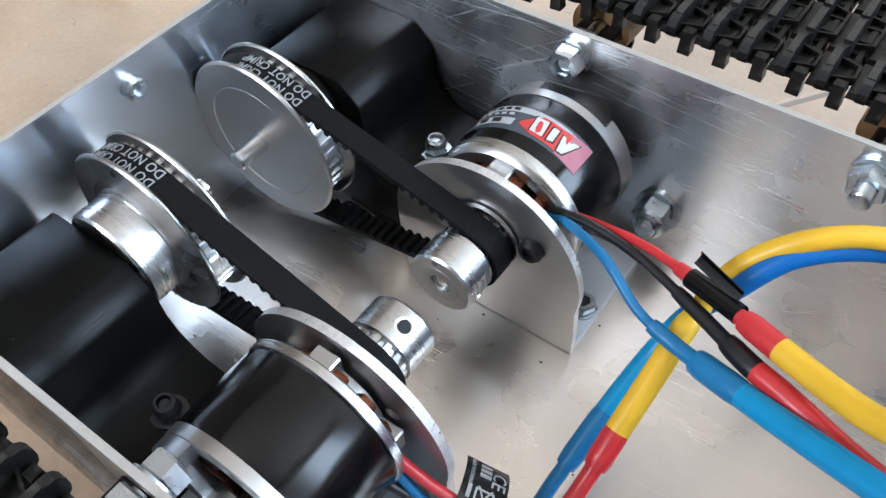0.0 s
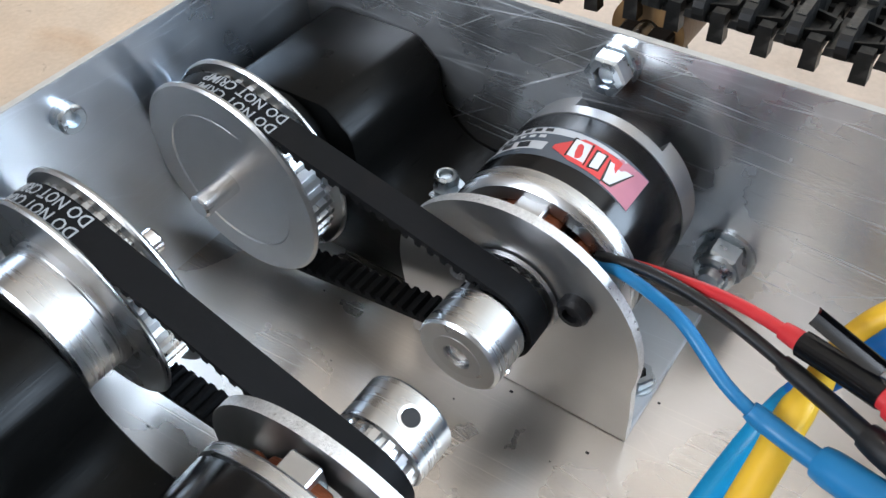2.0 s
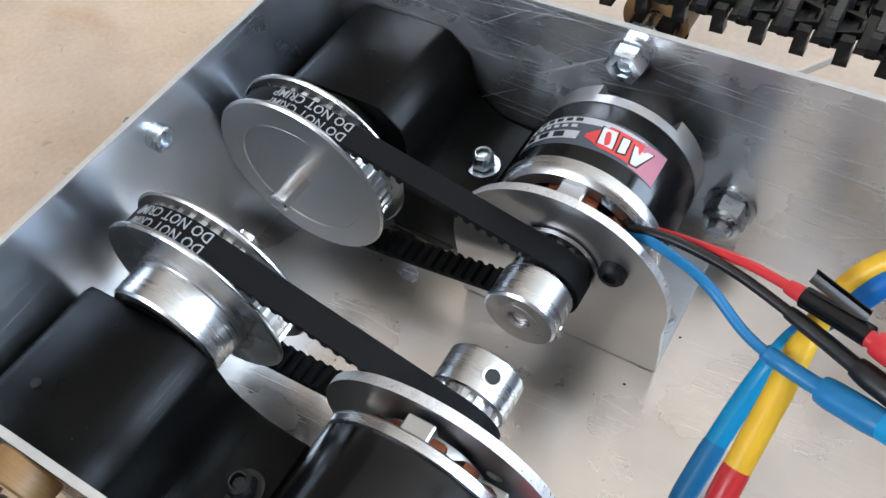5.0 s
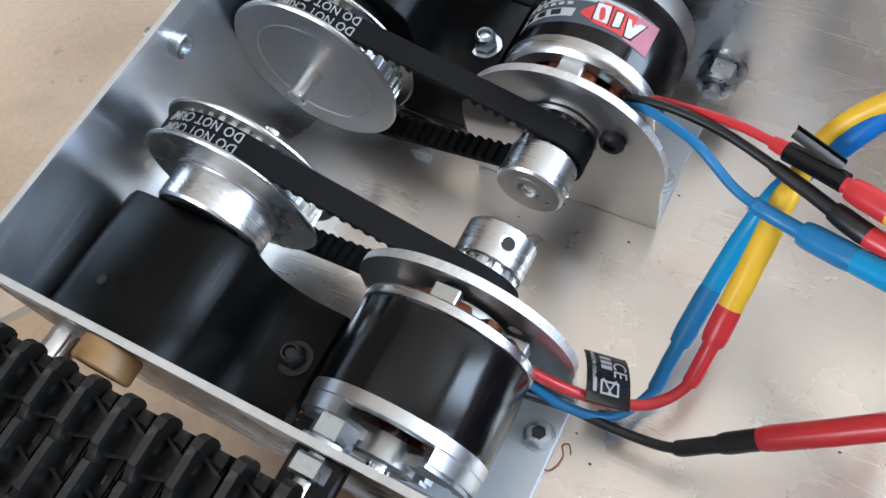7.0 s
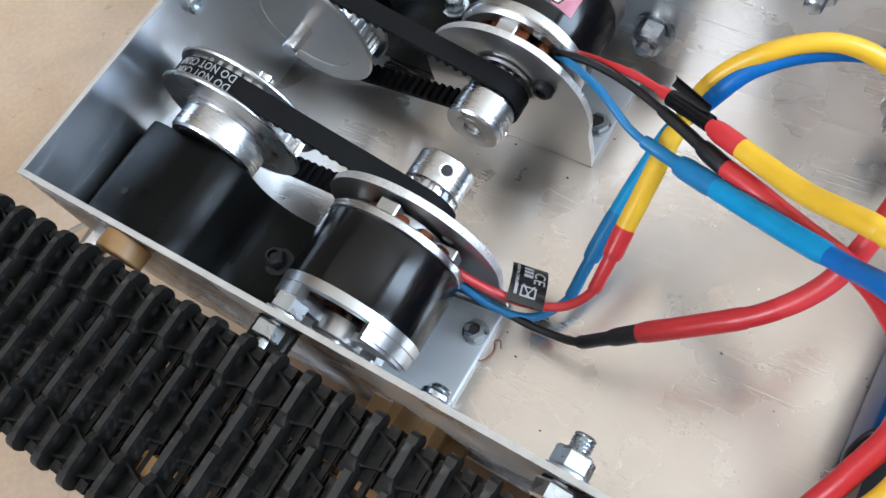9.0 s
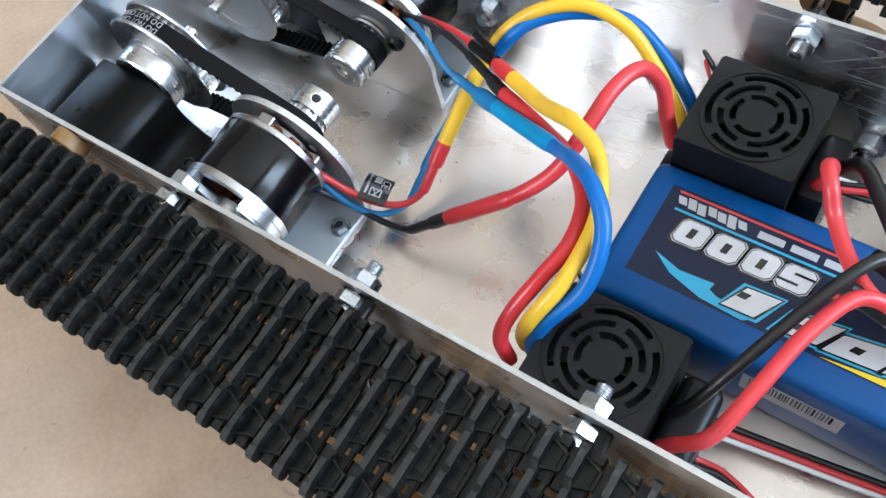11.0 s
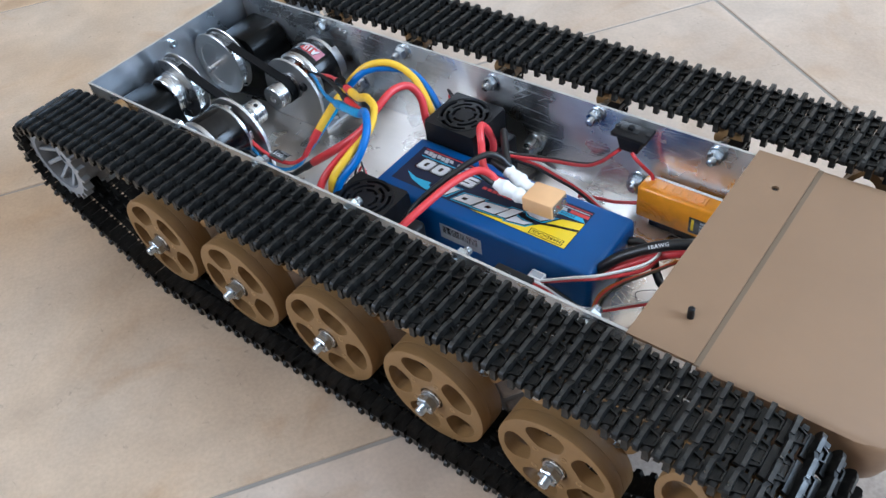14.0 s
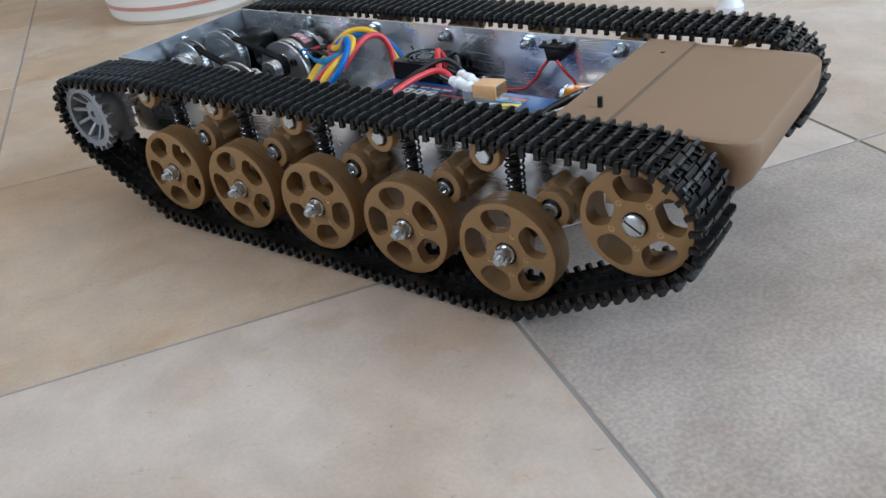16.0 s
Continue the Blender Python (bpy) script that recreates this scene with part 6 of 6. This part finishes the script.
thin(BLACK_SOFT, "hair-thin black wire end on the bare floor", [(260.5, -3.2, 48.5), (257.6, -0.6, 48.8), (257.4, 1.6, 49), (260, 4.7, 48.8), (264.6, 7.9, 48.6)], 0.25)
plug = thing("servo_plug", 219, -30, 63, "small white plastic servo plug on the lead", "plug")
bm = B(); block(bm, (-4, -3, 0), (4, 3, 6.5), 0.6, 1); pb = part("plug_body", bm, WHITE_PLASTIC, plug)
bm = B(); block(bm, (-3.2, -1.6, 6.4), (3.2, 1.6, 6.7), 0.1, 1); part("plug_window", bm, LABEL_GREY, pb)

def slide_switch(x, y, z):
    w = thing("slide_switch", x, y, z, "small black slide switch with fixing screws on the hull wall", "switch", "slide switches")
    bm = B(); block(bm, (-9.8, -6.0, -1.2), (9.8, 6.0, 1.2), 0.6, 2); fl = part("flange", bm, BLACK_CASE, w)
    bm = B(); block(bm, (-7, -4.6, -9.5), (7, 5.6, -1.3), 0.8, 2)
    for v in bm.verts:
        if v.co.z < -5:
            v.co.x *= 0.74
    part("body", bm, BLACK_CASE, w)
    bm = B(); block(bm, (-3.6, -2, 1.3), (3.6, 2, 1.7), 0.1, 1); part("slot", bm, BLACK_DARK, fl)
    bm = B(); block(bm, (-2.6, -1.4, 1.6), (0.4, 1.4, 4.0), 0.4, 1); part("slider", bm, BLACK_CASE, fl)
    for xx in (-8.6, 8.6):
        bm = B(); lathe(bm, [(0, 1.4), (1.5, 1.4), (1.3, 2.0), (0, 2.1)], "z", 14, closed=False); part("fixing_screw", bm, BLACK_DARK, fl, at=(xx, 0, 0))
slide_switch(223.5, 55.6, 99.5)
slide_switch(222, -56.4, 92)

rx = thing("receiver", 255, 53, DECK, "orange translucent radio receiver on dark foam by the hull wall", "receiver")
bm = B(); block(bm, (-16, -4, 0), (20, 4, 5.4), 0.6, 1); part("foam_pad", bm, BLACK_DARK, rx)
bm = B(); block(bm, (-23, -6, 5.4), (22, 6, 26), 1.4, 3); case = part("case", bm, ORANGE, rx)
# inner board made white to brighten the translucent case from inside
bm = B(); block(bm, (-19, -3.5, 8.5), (18, 3.5, 22.5), 0.4, 1); part("circuit_board", bm, WHITE_PLASTIC, rx)
bm = B(); block(bm, (-17, -3.6, 25.9), (13, 3.4, 26.7), 0.3, 1); part("lid_panel", bm, ORANGE, case)
bm = B(); block(bm, (-19, 4.6, 24.5), (20, 6.4, 26.4), 0.3, 1); part("pin_header", bm, WHITE_PLASTIC, rx)
for k in range(6):
    bm = B(); block(bm, (-12 + 4.2 * k, -2.6, 26.6), (-9.6 + 4.2 * k, 2.4, 27.0), 0.1, 1); part("lid_rib", bm, ORANGE, case)
for k in range(4):
    bm = B(); pts = ring_pts(0, 0, 1, 11, 12, 88, False); r0 = 5.5 + 3.6 * k
    plate(bm, [(-21 + r0 * u, 8 + 0.55 * r0 * v) for u, v in pts] + [(-21 + (r0 + 1.3) * u, 8 + 0.55 * (r0 + 1.3) * v) for u, v in pts[::-1]], [], -6.25, -5.9, "y"); part("curved_rib", bm, ORANGE, case)
bm = B(); block(bm, (7, -6.2, 8.2), (18, -5.9, 18.5)); sticker = part("sticker", bm, LABEL_BLACK, rx, "black printed sticker")
for k in range(4):
    bm = B(); block(bm, (13, -6.32, 9.4 + 2.2 * k), (17, -6.15, 10.6 + 2.2 * k)); part("print_bar", bm, LABEL_GREY, sticker)
bm = B(); block(bm, (8.4, -6.32, 10), (9.8, -6.15, 17.4)); part("print_bar", bm, LABEL_YELLOW, sticker)
orange_bit = thing("servo_horn", 262, -52, DECK, "orange plastic scrap on the hull floor by the wall", "plastic part")
bm = B(); block(bm, (-8, -4, 0), (8, 4, 5), 1.5, 2); lay(bm, Matrix.Rotation(radians(20), 4, "Z")); part("body", bm, ORANGE_LEAD, orange_bit)

# crumbs and rust fluff in the hull
fl = thing("fluff", -27, -56, DECK + 15.2, "tiny curl of rust brown fluff on the gearbox foot", "fluff")
bm = B(); rnd = random.Random(3)
for k in range(10):
    a = rnd.uniform(0, 6.28); wire(bm, [(0, 0, 0.4), (1.4 * math.cos(a), 1.0 * math.sin(a), rnd.uniform(0.3, 1.2)), (3.2 * math.cos(a + 0.6), 2.0 * math.sin(a + 0.6), 0.5)], 0.22, 5, 3)
part("strands", bm, FLUFF, fl)
hair = thing("fluff", 24, -37, DECK, "curled brown hair lying by the motor foot", "fluff")
bm = B(); wire(bm, [(-2, -3, 0.4), (0.6, -3.8, 0.5), (2.2, -2, 0.6), (2.6, 0.6, 0.8), (1.6, 2.6, 0.5), (2.8, 3.4, 0.4), (4.0, 1.6, 0.4)], 0.16, 5, 6); part("strand", bm, FLUFF, hair)
crumbs = B(); rnd = random.Random(12)
for k in range(26):
    x, y = rnd.uniform(-60, 108), rnd.uniform(-55, 55)
    r = rnd.uniform(0.15, 0.4)
    block(crumbs, (x - r, y - r * 0.6, DECK), (x + r, y + r * 0.6, DECK + r * 0.7))
tagged(part("crumbs", crumbs, BLACK_DARK, None), "dark metal crumbs scattered over the hull floor", "crumbs", kind="stuff")

# ---- things behind ----
pot = thing("planter_pot", -536, 365, GROUND, "cream glazed ceramic pot standing on the tiles", "pot")
bm = B(); lathe(bm, [(0, 0), (104, 0), (110, 6), (114, 30), (120, 130), (122, 190), (116, 192), (112, 130), (104, 14), (0, 12)], "z", 64, closed=False); part("pot_body", bm, POT, pot)
bm = B(); lathe(bm, [(112.6, 20), (113.4, 20), (113.9, 25), (113.1, 25)], "z", 64); part("glaze_line", bm, POT_MARK, pot, "faint red glazed line")
def chair_leg(x, y, r, label):
    c = thing("chair_leg", x, y, GROUND, label, "chair leg", "white chair legs")
    bm = B(); lathe(bm, [(0, 0), (r, 0), (r, 6), (r * 0.75, 11), (r * 0.55, 16), (0, 16)], "z", 32, closed=False); part("foot", bm, LEG_WHITE, c)
    bm = B(); rod(bm, r * 0.52, 14, 430, "z", seg=24); part("leg_tube", bm, LEG_WHITE, c)
chair_leg(207, 476, 14.5, "white lacquered chair leg with a round foot on the tiles")
chair_leg(-157, 414, 14.5, "white lacquered chair leg with a wide foot on the tiles")
sl = thing("slipper", -285, 425, GROUND, "dark blue soft slipper lying on the tiles", "slipper")
bm = B(); block(bm, (-26, -32, 0), (26, 32, 30), 12, 4); part("upper", bm, DARK_BLUE, sl)
bm = B(); block(bm, (-28, -34, 0), (28, 34, 5), 2, 2); part("sole", bm, BLACK_CASE, sl)

track(-1); track(1)

# ---- tiled floor ----
floor = tagged(new("floor"), "square sandstone floor tiles with grey grout joints", "floor", kind="structure")
bm = B(); block(bm, (-2200, -2200, -12), (2200, 2200, GROUND - 1.0)); part("grout_bed", bm, GROUT, floor)
PITCH, JOINT = 305.5, 2.5
def tile_mesh(mat):
    h = (PITCH - JOINT) / 2
    bm = B(); block(bm, (-h, -h, -7), (h, h, 0), 0.9, 2)
    bmesh.ops.scale(bm, vec=(MM, MM, MM), verts=bm.verts)
    me = bpy.data.meshes.new("tile"); bm.to_mesh(me); bm.free(); me.materials.append(mat)
    return me
TILES = [tile_mesh(TILE_WARM), tile_mesh(TILE_PALE), tile_mesh(TILE_GREY)]
ang = radians(55)
pu, qu = Vector((math.cos(ang), math.sin(ang), 0)), Vector((math.sin(ang), -math.cos(ang), 0))
rnd = random.Random(21)
for i in range(-12, 12):
    for j in range(-12, 12):
        c = pu * (72.5 + PITCH * (i + 0.5)) + qu * (213.5 + PITCH * (j + 0.5))
        if max(abs(c.x), abs(c.y)) > 2136:
            continue
        pick = 0 if j < 0 and i < 0 else 1
        if j == 0 and i == 0:
            pick = 2
        ob = new("tile", TILES[pick])
        ob.parent = floor
        ob.matrix_local = Matrix.Translation((c.x * MM, c.y * MM, (GROUND + rnd.uniform(-0.15, 0.0)) * MM)) @ Matrix.Rotation(ang + radians(90) * rnd.randrange(4), 4, "Z")
